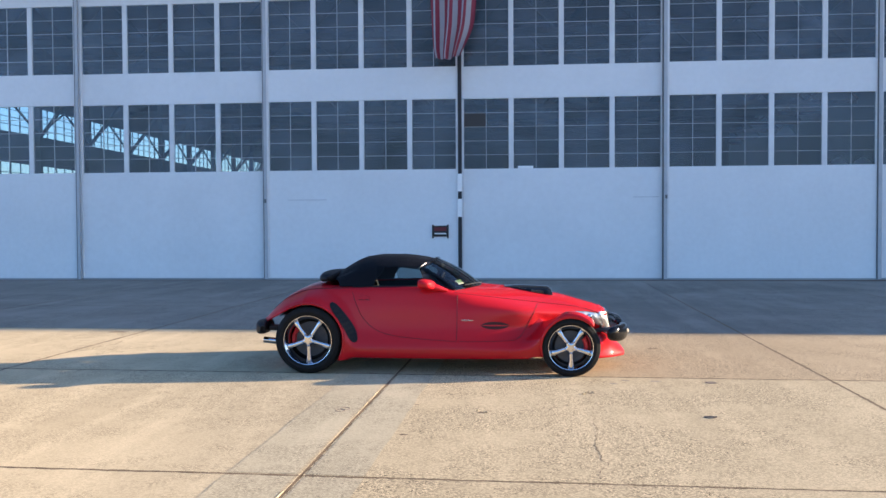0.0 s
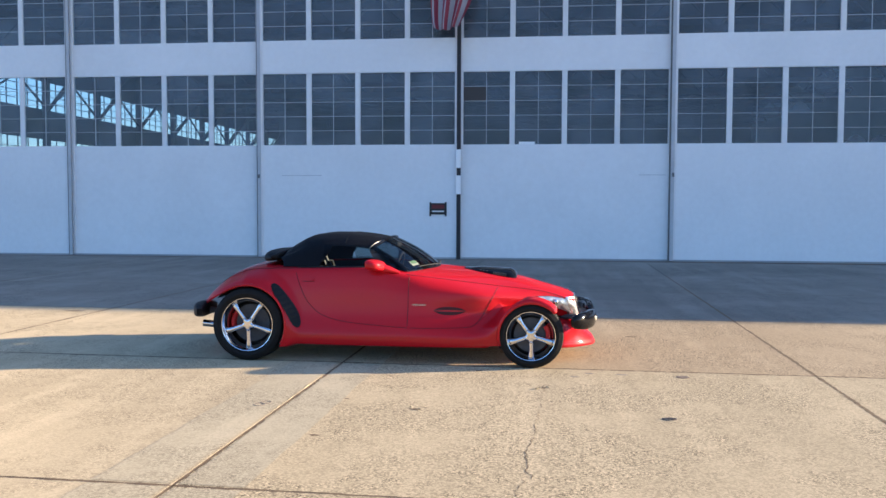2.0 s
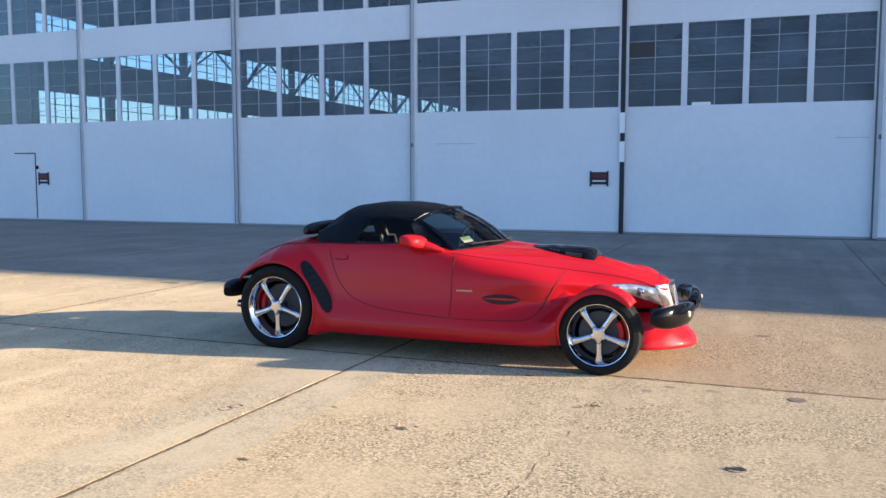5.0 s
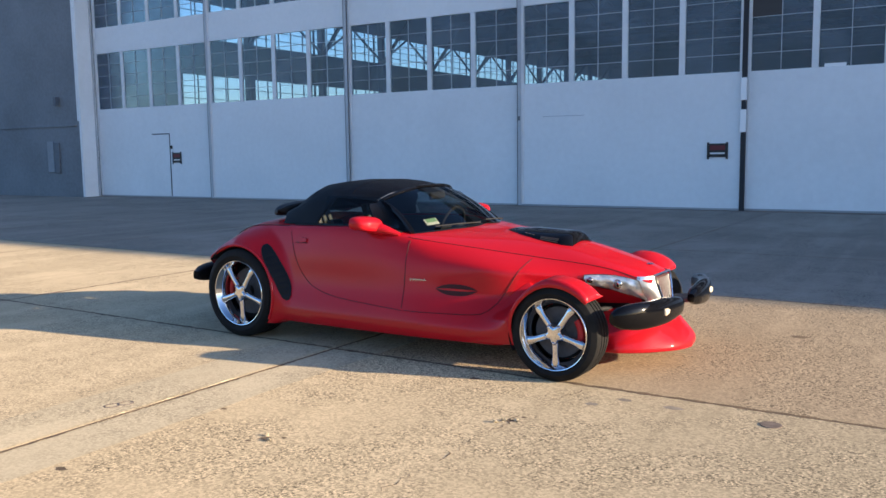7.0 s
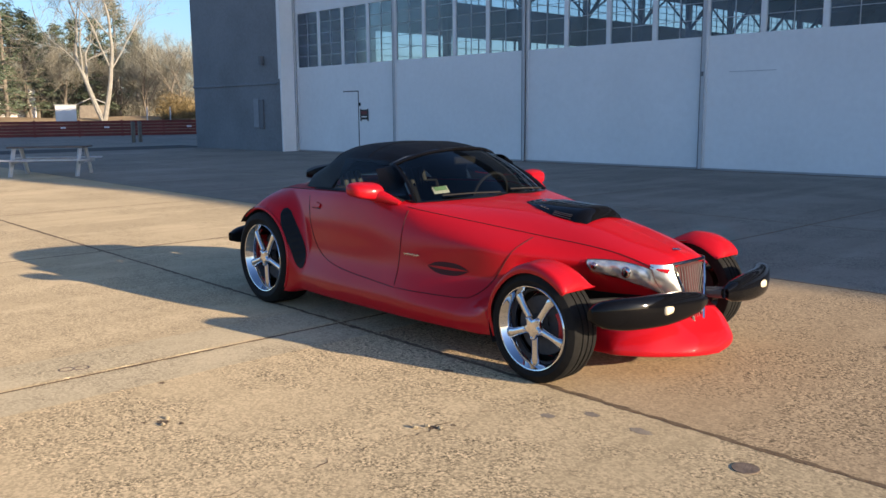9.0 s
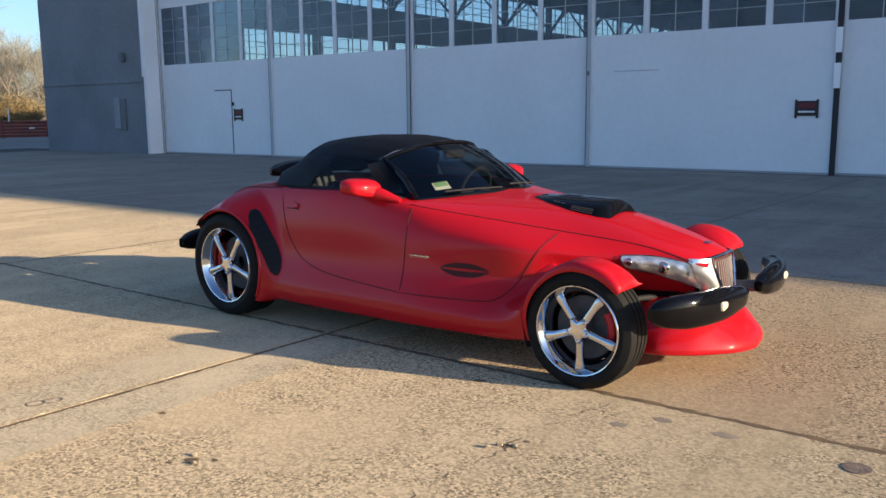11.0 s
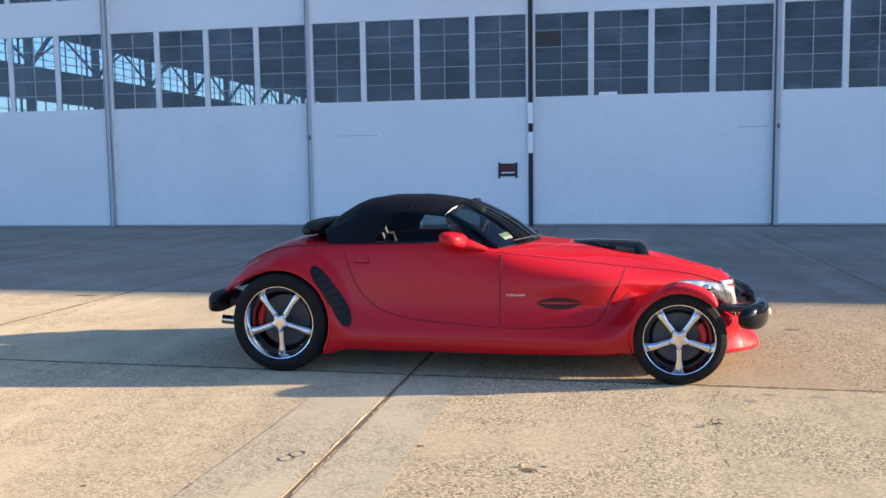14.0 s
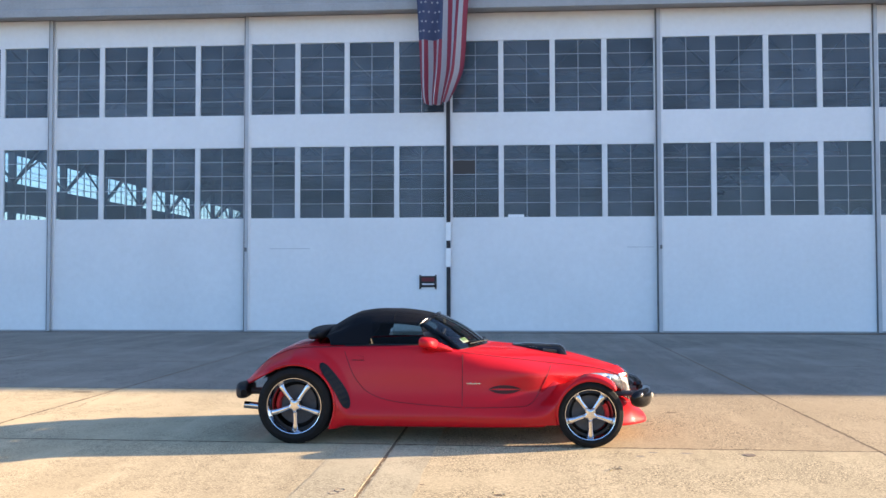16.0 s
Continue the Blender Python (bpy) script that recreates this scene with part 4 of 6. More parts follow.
wheel("front_wheel", FR, 0.237, 0.215, pose(FA, 0.80, FR, 0, 0, 180), 145)

# ---- front wings, suspension ----
for side in (-1, 1):
    bm = bmesh.new()

    def fender(a, b, side=side, inner=0.0):
        """Cycle wing over the tyre that runs back into the flank; b from the outer lip inwards."""
        th = 44 + 155 * a
        k = smooth01((th - 92) / 44)
        tip = math.sqrt(max(0.0, 1 - (1 - min(1, a / 0.10)) ** 2))
        cs, sn = math.cos(radians(th)), math.sin(radians(th))
        r0 = 0.318 + 0.010 * (1 - k) - inner
        roll = min(1, b / 0.2)
        lift = (0.040 * (1 - 0.55 * k)) * math.sin(roll * math.pi / 2)
        v0 = 0.926 - 0.035 * smooth01((th - 160) / 44) - 0.03 * (1 - math.cos(roll * math.pi / 2)) * (1 - 0.5 * k) - 0.5 * inner
        r, v = r0 + lift * (0.5 + 0.5 * tip), v0 - 0.012 * (1 - tip)
        t = max(0.0, (b - 0.2) / 0.8)
        w = Vector((FA + (r + (0.014 * math.sin(math.pi * t) - 0.040 * t ** 4) * tip) * cs, side * (v - 0.235 * t), FR + (r + (0.014 * math.sin(math.pi * t) - 0.040 * t ** 4) * tip) * sn))
        if k > 0:
            r1 = knots(th, [(92, 0.40), (120, 0.41), (145, 0.445), (165, 0.505), (180, 0.64), (204, 0.72)])
            uo, zo = FA + r1 * cs, max(0.2, FR + r1 * sn)
            q = side_point(uo, min(zo, knots(th, [(92, 0.50), (112, 0.52), (135, 0.585), (150, 0.66), (170, 0.735)])), side, 0.003 - inner)
            g = Vector((FA + r * cs, side * v, FR + r * sn)).lerp(q, t)
            g.y = side * v + (q.y - side * v) * smooth01(t * (1.9 - 0.8 * smooth01((th - 148) / 30))) ** 0.85
            w = w.lerp(g, k)
        return w
    shell_solid(bm, lambda a, b: fender(a, b), lambda a, b: fender(a, b, side, 0.012), 64, 22)
    fw = part("front_wing", bm, RED, car, "red cycle wing over the front wheel")
    bm = bmesh.new()
    grid(bm, 30, 2, lambda a, b: Vector((FA + 0.33 * math.cos(radians(90 + 115 * a)), side * (0.62 + 0.285 * b), FR + 0.33 * math.sin(radians(90 + 115 * a)))))
    part("wheel_arch", bm, INTERIOR, car)
    for z0, z1 in ((0.40, 0.42), (0.27, 0.24)):
        bm = bmesh.new()
        tube(bm, [(FA - 0.12, side * 0.24, z0), (FA, side * 0.68, z1)], 0.018, 8)
        tube(bm, [(FA + 0.14, side * 0.24, z0), (FA, side * 0.68, z1)], 0.018, 8)
        part("suspension_arm", bm, INTERIOR, car, "dark steel suspension arm")
    # headlamp set in the side of the nose
    bm = bmesh.new()

    def lamp(a, b, off, side=side):
        u = 2.89 + (0.340 + 0.045 * (1 - b)) * a
        h = knots(a, [(0, 0.012), (0.03, 0.026), (0.1, 0.034), (0.4, 0.046), (0.7, 0.056), (1, 0.064)])
        p = body_point(u, 0.40, side)
        zc = p.z - h - 0.012 - 0.055 * (1 - a) ** 1.3
        q = side_point(u, zc + (2 * b - 1) * h, side, off)
        bulge = 0.008 * (1 - (2 * b - 1) ** 2) * math.sin(math.pi * a) ** 0.5
        return q + Vector((0, side * bulge * (1 if off > 0 else 0), 0.3 * bulge))
    grid(bm, 30, 8, lambda a, b: lamp(a, b, 0.024))
    hl = part("headlamp", bm, LAMP_GLASS, car, "clear headlamp with chrome bowl")
    hl.visible_shadow = False
    rim = [(k / 20, 1) for k in range(21)] + [(1, 1 - k / 6) for k in range(1, 7)] + [(1 - k / 20, 0) for k in range(1, 21)]
    bm = bmesh.new()
    tube(bm, [lamp(a, b, 0.012) for a, b in rim], 0.0022, 6, closed=True)
    part("lamp_seal", bm, SEAM, hl, "dark seal round the lamp")
    bm = bmesh.new()
    grid(bm, 48, 10, lambda a, b: lamp(a, b, 0.003 + 0.006 * abs(((a * 3.3 + b * 0.6) % 1) - 0.5) * 2))
    part("reflector", bm, LAMP_WHITE, hl, "bright reflector")
    for a, r in ((0.58, 0.034), (0.11, 0.022)):
        bm = bmesh.new()
        ball(bm, lamp(a, 0.5, 0.008), (r, 0.014, r), 16, 10)
        part("bulb", bm, CHROME, hl, "chrome projector")
    # bumper: a black blade from the grille to the wheel
    bm = bmesh.new()

    def blade(a, b, side=side):
        v = 0.115 + 0.775 * a
        u = 3.485 - 0.01 * a - 0.19 * a ** 3.4
        hh = knots(a, [(0, 0.03), (0.12, 0.062), (0.5, 0.088), (0.78, 0.088), (0.93, 0.072), (1, 0.032)])
        dd = knots(a, [(0, 0.025), (0.15, 0.05), (0.8, 0.058), (0.95, 0.05), (1, 0.02)])
        ph = 2 * math.pi * b
        ca, sa = math.cos(ph), math.sin(ph)
        return Vector((u + dd * math.copysign(abs(ca) ** 0.7, ca), side * v, 0.455 + 0.004 * a ** 3 + hh * math.copysign(abs(sa) ** 0.7, sa)))
    grid(bm, 30, 20, blade)
    bmesh.ops.remove_doubles(bm, verts=bm.verts, dist=0.0005)
    bmesh.ops.holes_fill(bm, edges=bm.edges, sides=0)
    fb = part("front_bumper", bm, BLACK_GLOSS, car, "black front bumper blade")
    bm = bmesh.new()
    box(bm, (-0.02, -0.062, -0.025), (0.02, 0.062, 0.025), 0.019, pose(3.503, side * 0.485, 0.462, 0, 0, -side * 6))
    part("fog_lamp", bm, AMBER, fb, "pale yellow fog lamp")
    for v in (0.3, 0.16):
        bm = bmesh.new()
        tube(bm, [(3.46, side * v, 0.44), (3.15, side * min(v, 0.16), 0.42)], 0.025, 8)
        part("bumper_stay", bm, STEEL_DARK, fb)
    # rear bumper and pipe
    bm = bmesh.new()

    def rblade(a, b, side=side):
        v = 0.30 + 0.63 * a
        u = -0.605 + 0.10 * a ** 4
        ph = 2 * math.pi * b
        k = math.sin(math.pi * min(0.97, max(0.03, a))) ** 0.35
        ca, sa = math.cos(ph), math.sin(ph)
        return Vector((u + 0.07 * k * math.copysign(abs(ca) ** 0.6, ca), side * v, 0.49 + 0.08 * k * math.copysign(abs(sa) ** 0.6, sa)))
    grid(bm, 20, 20, rblade)
    bmesh.ops.holes_fill(bm, edges=bm.edges, sides=0)
    rb = part("rear_bumper", bm, BLACK_PLASTIC, car, "black rear bumper pad")
    bm = bmesh.new()
    tube(bm, [(-0.55, side * 0.6, 0.475), (-0.35, side * 0.5, 0.46)], 0.035, 8)
    part("bumper_stay", bm, STEEL_DARK, rb)
    bm = bmesh.new()
    tube(bm, [(0.1, side * 0.5, 0.27), (-0.25, side * 0.55, 0.29), (-0.60, side * 0.62, 0.335)], 0.036, 12, cap=False)
    tube(bm, [(-0.3, side * 0.555, 0.293), (-0.601, side * 0.62, 0.335)], 0.03, 12, cap=False)
    part("exhaust_pipe", bm, CHROME, car, "chrome exhaust pipe")
    # mirror
    mr = bmesh.new()

    def pod(a, b, side=side):
        ph = 2 * math.pi * a
        c, s = math.cos(ph), math.sin(ph)
        full = knots(b, [(0, 0.0), (0.03, 0.80), (0.10, 0.96), (0.3, 1.0), (0.6, 0.97), (0.85, 0.80), (0.96, 0.5), (1, 0.0)])
        u = 1.285 + full * (0.115 if c > 0 else 0.048) * math.copysign(abs(c) ** 0.7, c)
        z = 0.056 * full * math.copysign(abs(s) ** 0.55, s)
        return Vector((u + 0.04 * (0.5 - b), side * (0.755 + 0.225 * b), 0.985 + 0.016 * b + z - 0.018 * max(0, c) * full))
    grid(mr, 32, 24, pod)
    bmesh.ops.remove_doubles(mr, verts=mr.verts, dist=0.0008)
    mir = part("wing_mirror", mr, RED, car, "red streamlined door mirror")
    bm = bmesh.new()
    tube(bm, [(1.31, side * 0.80, 0.965), (1.40, side * 0.79, 0.95), (1.47, side * 0.765, 0.932), (1.54, side * 0.74, 0.908)], [0.052, 0.045, 0.031, 0.019], 12)
    part("mirror_stalk", bm, RED, mir)
    bm = bmesh.new()
    ball(bm, (1.243, side * 0.845, 0.99), (0.008, 0.078, 0.044), 18, 10)
    part("mirror_glass", bm, CHROME, mir, "silvered mirror glass")

# dark panel between nose and wheels
bm = bmesh.new()
box(bm, (2.66, -0.33, 0.22), (3.2, 0.33, 0.34), 0.05)
part("nose_tray", bm, BLACK_PLASTIC, car)

# grille: tapering chrome frame, upright bars, and a slim keel
def grille_u(z):
    return 3.405 - (z - 0.22) * 0.17


def grille_w(z):
    return knots(z, [(0.20, 0.026), (0.30, 0.05), (0.36, 0.066), (0.43, 0.09), (0.52, 0.125), (0.64, 0.165)])


bm = bmesh.new()
outline = [(grille_w(0.20 + 0.44 * k / 12), 0.20 + 0.44 * k / 12) for k in range(13)]
loop = [Vector((grille_u(z) - 0.9 * w * w, w, z)) for w, z in outline] + [Vector((grille_u(z) - 0.9 * w * w, -w, z)) for w, z in reversed(outline)]
tube(bm, loop, 0.010, 8, closed=True)
gr = part("grille", bm, CHROME, car, "upright chrome grille")
for side in (-1, 1):
    bm = bmesh.new()

    def surround(a, b, side=side):
        z = 0.425 + 0.215 * a
        w = grille_w(z)
        front = Vector((grille_u(z) - 0.9 * w * w, side * w, z))
        back = side_point(3.27 - 0.05 * a, min(z, 0.655), side, 0.004)
        return front.lerp(back, b) + Vector((0.012, side * 0.012, 0)) * math.sin(math.pi * b)
    slab_solid(bm, surround, 12, 8, (-0.006, 0, 0))
    part("grille_surround", bm, SATIN, gr, "chrome surround")
for k in range(-8, 9):
    y = k * 0.024
    zs = [0.23 + 0.39 * i / 60 for i in range(61)]
    zs = [z for z in zs if grille_w(z) > abs(y) + 0.008]
    if len(zs) > 1:
        bm = bmesh.new()
        tube(bm, [(grille_u(z) - 0.008 - 0.9 * y * y, y, z) for z in (zs[0], (zs[0] + zs[-1]) / 2, zs[-1])], 0.0026, 6)
        part("grille_bar", bm, BAR_STEEL, gr, "chrome bar")
bm = bmesh.new()
grid(bm, 10, 6, lambda a, b: Vector((grille_u(0.2 + 0.44 * a) - 0.035, (2 * b - 1) * grille_w(0.2 + 0.44 * a), 0.2 + 0.44 * a)))
part("grille_back", bm, SEAM, gr)
# red chin pan
bm = bmesh.new()


def chin(a, b):                          # a: back to front, b: round the section
    u = 2.94 + 0.59 * a
    half = knots(u, [(2.94, 0.56), (3.15, 0.54), (3.3, 0.46), (3.42, 0.33), (3.49, 0.22), (3.52, 0.12), (3.53, 0.01)])
    crest = knots(u, [(2.94, 0.42), (3.2, 0.415), (3.33, 0.36), (3.43, 0.275), (3.5, 0.215), (3.53, 0.165)])
    ph = 2 * math.pi * b
    c, s = math.cos(ph), math.sin(ph)
    v = half * math.copysign(abs(c) ** 0.75, c)
    z = 0.165 + ((crest - 0.165) * abs(s) ** 1.25 if s > 0 else -0.035 * abs(s) ** 0.5)
    return Vector((u, v, z))


grid(bm, 36, 48, chin)
bmesh.ops.remove_doubles(bm, verts=bm.verts, dist=0.0008)
bmesh.ops.holes_fill(bm, edges=bm.edges, sides=0)
part("chin_spoiler", bm, RED, car, "red pointed chin spoiler")
# nose badge
bm = bmesh.new()
ball(bm, (3.225, 0, 0.703), (0.028, 0.02, 0.006), 12, 8)
part("nose_badge", bm, CHROME, car, "small chrome nose badge")

# bonnet scoop
bm = bmesh.new()


def scoop(a, b):
    u = 2.14 + 0.56 * a
    level = 0.938 - 0.022 * a - knots(u, Z_TOP)
    h = max(0.004, level) * smooth01(a / 0.3) * (1 if a < 0.84 else max(0, 1 - ((a - 0.84) / 0.16) ** 2) ** 0.6)
    c = 2 * b - 1
    half = 0.13 + 0.10 * math.sin(math.pi * min(0.62, a * 0.8)) - 0.03 * smooth01((a - 0.85) / 0.15)
    zc = knots(u, Z_TOP)
    base = zc - (zc - knots(u, Z_BELT)) * 0.3 * (half * c / (0.55 * knots(u, W_BELT))) ** 2
    return Vector((u, half * c, base - 0.004 + (h + 0.004) * (1 - abs(c) ** 3.5) ** 0.6))


grid(bm, 40, 30, scoop)
sc = part("bonnet_scoop", bm, BLACK_GLOSS, car, "glossy black bonnet scoop")
for side in (-1, 1):
    for k in range(3):
        bm = bmesh.new()
        b = 0.012 + 0.022 * k
        b = b if side < 0 else 1 - b
        tube(bm, [scoop(0.56 + 0.05 * i, b) + Vector((0, side * 0.002, 0.001)) for i in range(6)], 0.0032, 6)
        part("scoop_slot", bm, STEEL, sc, "pale edge of a scoop slot")
    bm = bmesh.new()
    for k in range(3):
        b = 0.05 if side < 0 else 0.95
        tube(bm, [scoop(0.30 + 0.06 * k, b) + Vector((0, side * 0.002, 0.002)), scoop(0.335 + 0.06 * k, b) + Vector((0, side * 0.002, 0.004))], 0.003, 6)
    part("badge", bm, STEEL, sc, "small pale badge")

# ---- soft top, screen, cabin ----
Z_ROOF = [(0.10, 1.02), (0.18, 1.075), (0.35, 1.19), (0.52, 1.27), (0.75, 1.298), (0.95, 1.295), (1.2, 1.265), (1.32, 1.235)]
W_ROOF = [(0.10, 0.48), (0.35, 0.55), (0.6, 0.58), (1.0, 0.57), (1.32, 0.53)]


def top_point(u, s, side=-1):
    zr, w = knots(u, Z_ROOF), knots(u, W_ROOF)
    zb = knots(u, Z_BELT) + 0.02
    wb = knots(u, W_BELT) - 0.035
    h = zr - zb
    v = knots(s, [(0, 0), (0.3, w * 0.5), (0.5, w * 0.80), (0.62, w * 0.95), (0.72, w * 0.95 + (wb - w * 0.95) * 0.3), (1, wb)])
    z = knots(s, [(0, zr), (0.3, zr - 0.012), (0.5, zr - 0.05 - 0.02 * h), (0.62, zr - 0.11 * min(1, h / 0.25)), (0.72, zb + h * 0.52), (1, zb)])
    return Vector((u, side * v, z))


def top_u(a, b):
    """The rear edge of the top sweeps forward at its sides."""
    u0 = 0.10 + 0.20 * smooth01((b - 0.3) / 0.7)
    return u0 + (front_u(b) - u0) * a


def front_u(b):
    """The front edge of the top, swept back at its sides."""
    return 1.32 - 0.13 * smooth01((b - 0.3) / 0.4)


def window_hole(u, s):
    z = top_point(u, s).z
    return s > 0.64 and u > 0.70 + 0.10 * (1 - smooth01((1.17 - z) / 0.2)) and z < 1.185


bm = bmesh.new()
for side in (-1, 1):
    grid(bm, 60, 40, lambda a, b: top_point(top_u(a, b), b, side), lambda a, b: not window_hole(top_u(a, b), b))
bmesh.ops.remove_doubles(bm, verts=bm.verts, dist=0.0005)
soft = part("soft_top", bm, CANVAS, car, "black canvas soft top")
bm = bmesh.new()
for side in (-1, 1):
    grid(bm, 60, 40, lambda a, b: top_point(top_u(a, b), b, side) - Vector((0, side * 0.012 * b, 0.012)), lambda a, b: not window_hole(top_u(a, b), b))
part("roof_lining", bm, INTERIOR, soft)
for u in (0.52, 0.93):
    bm = bmesh.new()
    tube(bm, [top_point(u, abs(k) / 10 * 0.6, 1 if k > 0 else -1) + Vector((0, 0, -0.002)) for k in range(-10, 11)], 0.006, 6)
    part("roof_bow", bm, CANVAS, soft)
bm = bmesh.new()
tube(bm, [top_point(front_u(abs(k) / 20 * 0.66) - 0.004, abs(k) / 20 * 0.66, 1 if k > 0 else -1) + Vector((0.004, 0, 0.004)) for k in range(-20, 21)], 0.008, 8)
part("header_trim", bm, STEEL, soft, "pale trim over the windscreen")
# rounded black bar behind the top
bm = bmesh.new()


def bar(a, b):
    c = 2 * a - 1
    k = (1 - abs(c) ** 6) ** 0.5
    ph = 2 * math.pi * b
    x, y = math.cos(ph), math.sin(ph)
    thick = (0.044 + 0.022 * (x + 1) / 2 + 0.005 * math.cos(3 * ph)) * k
    return Vector((0.10 + 0.03 * c * c + 0.115 * k * math.copysign(abs(x) ** 0.5, x), c * 0.56, 1.04 - 0.02 * c * c + 0.028 * (x + 1) / 2 + thick * math.copysign(abs(y) ** 0.7, y)))


grid(bm, 28, 28, bar)
bmesh.ops.remove_doubles(bm, verts=bm.verts, dist=0.0008)
part("deck_spoiler", bm, BLACK_PLASTIC, car, "rounded black bar behind the soft top")
# windscreen
def screen(a, b):                         # a across, b up
    c = 2 * a - 1
    foot = Vector((1.86 - 0.25 * c * c, c * 0.665, 0.94 - 0.03 * c * c))
    head = Vector((1.345 - 0.135 * abs(c) ** 3, c * 0.525, 1.245 - 0.10 * abs(c) ** 3))
    return foot.lerp(head, b) + Vector((0.02, 0, 0.02)) * math.sin(math.pi * b)


bm = bmesh.new()
grid(bm, 24, 10, screen)
ws = part("windscreen", bm, CAR_GLASS, car, "raked clear windscreen")
ws.visible_shadow = False
for side in (0, 1):
    bm = bmesh.new()
    tube(bm, [screen(side, k / 10) for k in range(11)], 0.022, 8)
    part("screen_pillar", bm, BLACK_GLOSS, ws, "black windscreen pillar")
for b, r in ((1.0, 0.016), (0.0, 0.010)):
    bm = bmesh.new()
    tube(bm, [screen(k / 20, b) for k in range(21)], r, 8)
    part("screen_rail", bm, BLACK_GLOSS, ws, "black windscreen rail")
bm = bmesh.new()
grid(bm, 20, 4, lambda a, b: screen(0.17 + 0.66 * a, 0.0) + Vector((-0.02 + 0.07 * b * (1 - 0.6 * (2 * a - 1) ** 2), 0, 0.012 - 0.02 * b)))
part("cowl_panel", bm, BLACK_PLASTIC, car, "black cowl under the windscreen")
for a0 in (0.12, 0.52):
    bm = bmesh.new()
    tube(bm, [screen(a0 + 0.3, 0.02) + Vector((0.03, 0, 0.02)), screen(a0 + 0.15, 0.05) + Vector((0.02, 0, 0.016)), screen(a0, 0.07) + Vector((0.015, 0, 0.012))], 0.006, 6)
    part("wiper", bm, INTERIOR, ws, "black wiper")
bm = bmesh.new()
grid(bm, 2, 2, lambda a, b: screen(0.10 + 0.075 * a, 0.14 + 0.13 * b) - Vector((0.004, 0, 0.004)))
st = part("sticker", bm, STICKER_WHITE, ws, "pale inspection sticker")
bm = bmesh.new()
grid(bm, 2, 2, lambda a, b: screen(0.108 + 0.06 * a, 0.19 + 0.075 * b) - Vector((0.002, 0, 0.002)))
part("sticker_print", bm, STICKER, st, "green print")
bm = bmesh.new()
box(bm, (-0.015, -0.11, -0.03), (0.015, 0.11, 0.03), 0.012, pose(1.40, 0, 1.165))
part("rear_view_mirror", bm, INTERIOR, ws, "black inside mirror")
# side panes
for side in (-1, 1):
    bm = bmesh.new()
    grid(bm, 16, 6, lambda a, b: Vector((0.74 + 0.80 * a - 0.02 * b, side * (0.715 - 0.13 * b), 0.955 + (0.225 - 0.22 * smooth01((a - 0.62) / 0.45)) * b)))
    sp = part("side_pane", bm, SIDE_GLASS, SHELL["door_right" if side < 0 else "door_left"], "clear side window")
    sp.visible_shadow = False
# black corner piece between the door glass and the screen
for side in (-1, 1):
    bm = bmesh.new()
    slab_solid(bm, lambda a, b: Vector((1.30 - 0.07 * b, side * 0.70, 0.955)).lerp(Vector((1.60 - 0.375 * b, side * (0.672 - 0.13 * b), 0.925 + 0.22 * b)), a) + Vector((0, 0, 0.17 * b * (1 - a))), 8, 8, (0, -side * 0.014, 0))
    part("quarter_panel", bm, BLACK_GLOSS, ws, "black corner panel")
# black capping along the door tops
for side in (-1, 1):
    bm = bmesh.new()
    grid(bm, 30, 4, lambda a, b: body_point(0.46 + 1.08 * a, 0.325 + 0.065 * b, side) + Vector((0, 0, 0.005)))
    part("door_capping", bm, INTERIOR, SHELL["door_right" if side < 0 else "door_left"], "black capping along the door top")
# dash, wheel, seats
bm = bmesh.new()
grid(bm, 20, 10, lambda a, b: Vector((1.40 + (0.30 - 0.20 * (2 * a - 1) ** 2) * math.sin(math.pi * b / 2), (2 * a - 1) * 0.62, 0.66 + (0.235 - 0.03 * (2 * a - 1) ** 2) * math.sin(math.pi * (0.1 + 0.4 * b)))))
part("dashboard", bm, INTERIOR, car, "black dashboard")
bm = bmesh.new()
c = Vector((1.33, 0.34, 0.88))
tube(bm, [c + Vector((0.05 * math.sin(k * math.pi / 12), 0.18 * math.cos(k * math.pi / 12), 0.17 * math.sin(k * math.pi / 12))) for k in range(24)], 0.014, 8, closed=True)
tube(bm, [c + Vector((0, 0.18, 0)), c, c + Vector((0, -0.18, 0))], 0.012, 6)
tube(bm, [c, c + Vector((0.2, 0, -0.05))], 0.025, 8)
part("steering_wheel", bm, INTERIOR, car, "dark steering wheel")
for side in (-1, 1):
    bm = bmesh.new()
    slab_solid(bm, lambda a, b: Vector((0.62 - 0.16 * a + 0.05 * (2 * b - 1) ** 2, side * 0.34 + (2 * b - 1) * (0.23 - 0.05 * a * a), 0.45 + 0.50 * a)), 10, 8, (-0.09, 0, 0))
    seat = part("seat", bm, LEATHER, car, "dark leather bucket seat")
    bm = bmesh.new()
    box(bm, (0.60, side * 0.34 - 0.23, 0.36), (1.12, side * 0.34 + 0.23, 0.50), 0.05)
    part("seat_cushion", bm, LEATHER, seat)
    for w in (-0.07, 0.0, 0.07):
        bm = bmesh.new()
        slab_solid(bm, lambda a, b: Vector((0.50 - 0.05 * a, side * 0.34 + w + (2 * b - 1) * 0.022, 0.93 + 0.13 * a - 0.03 * (2 * b - 1) ** 2)), 4, 4, (-0.05, 0, 0))
        part("headrest", bm, LEATHER_LIGHT, seat, "grey leather headrest bolster")


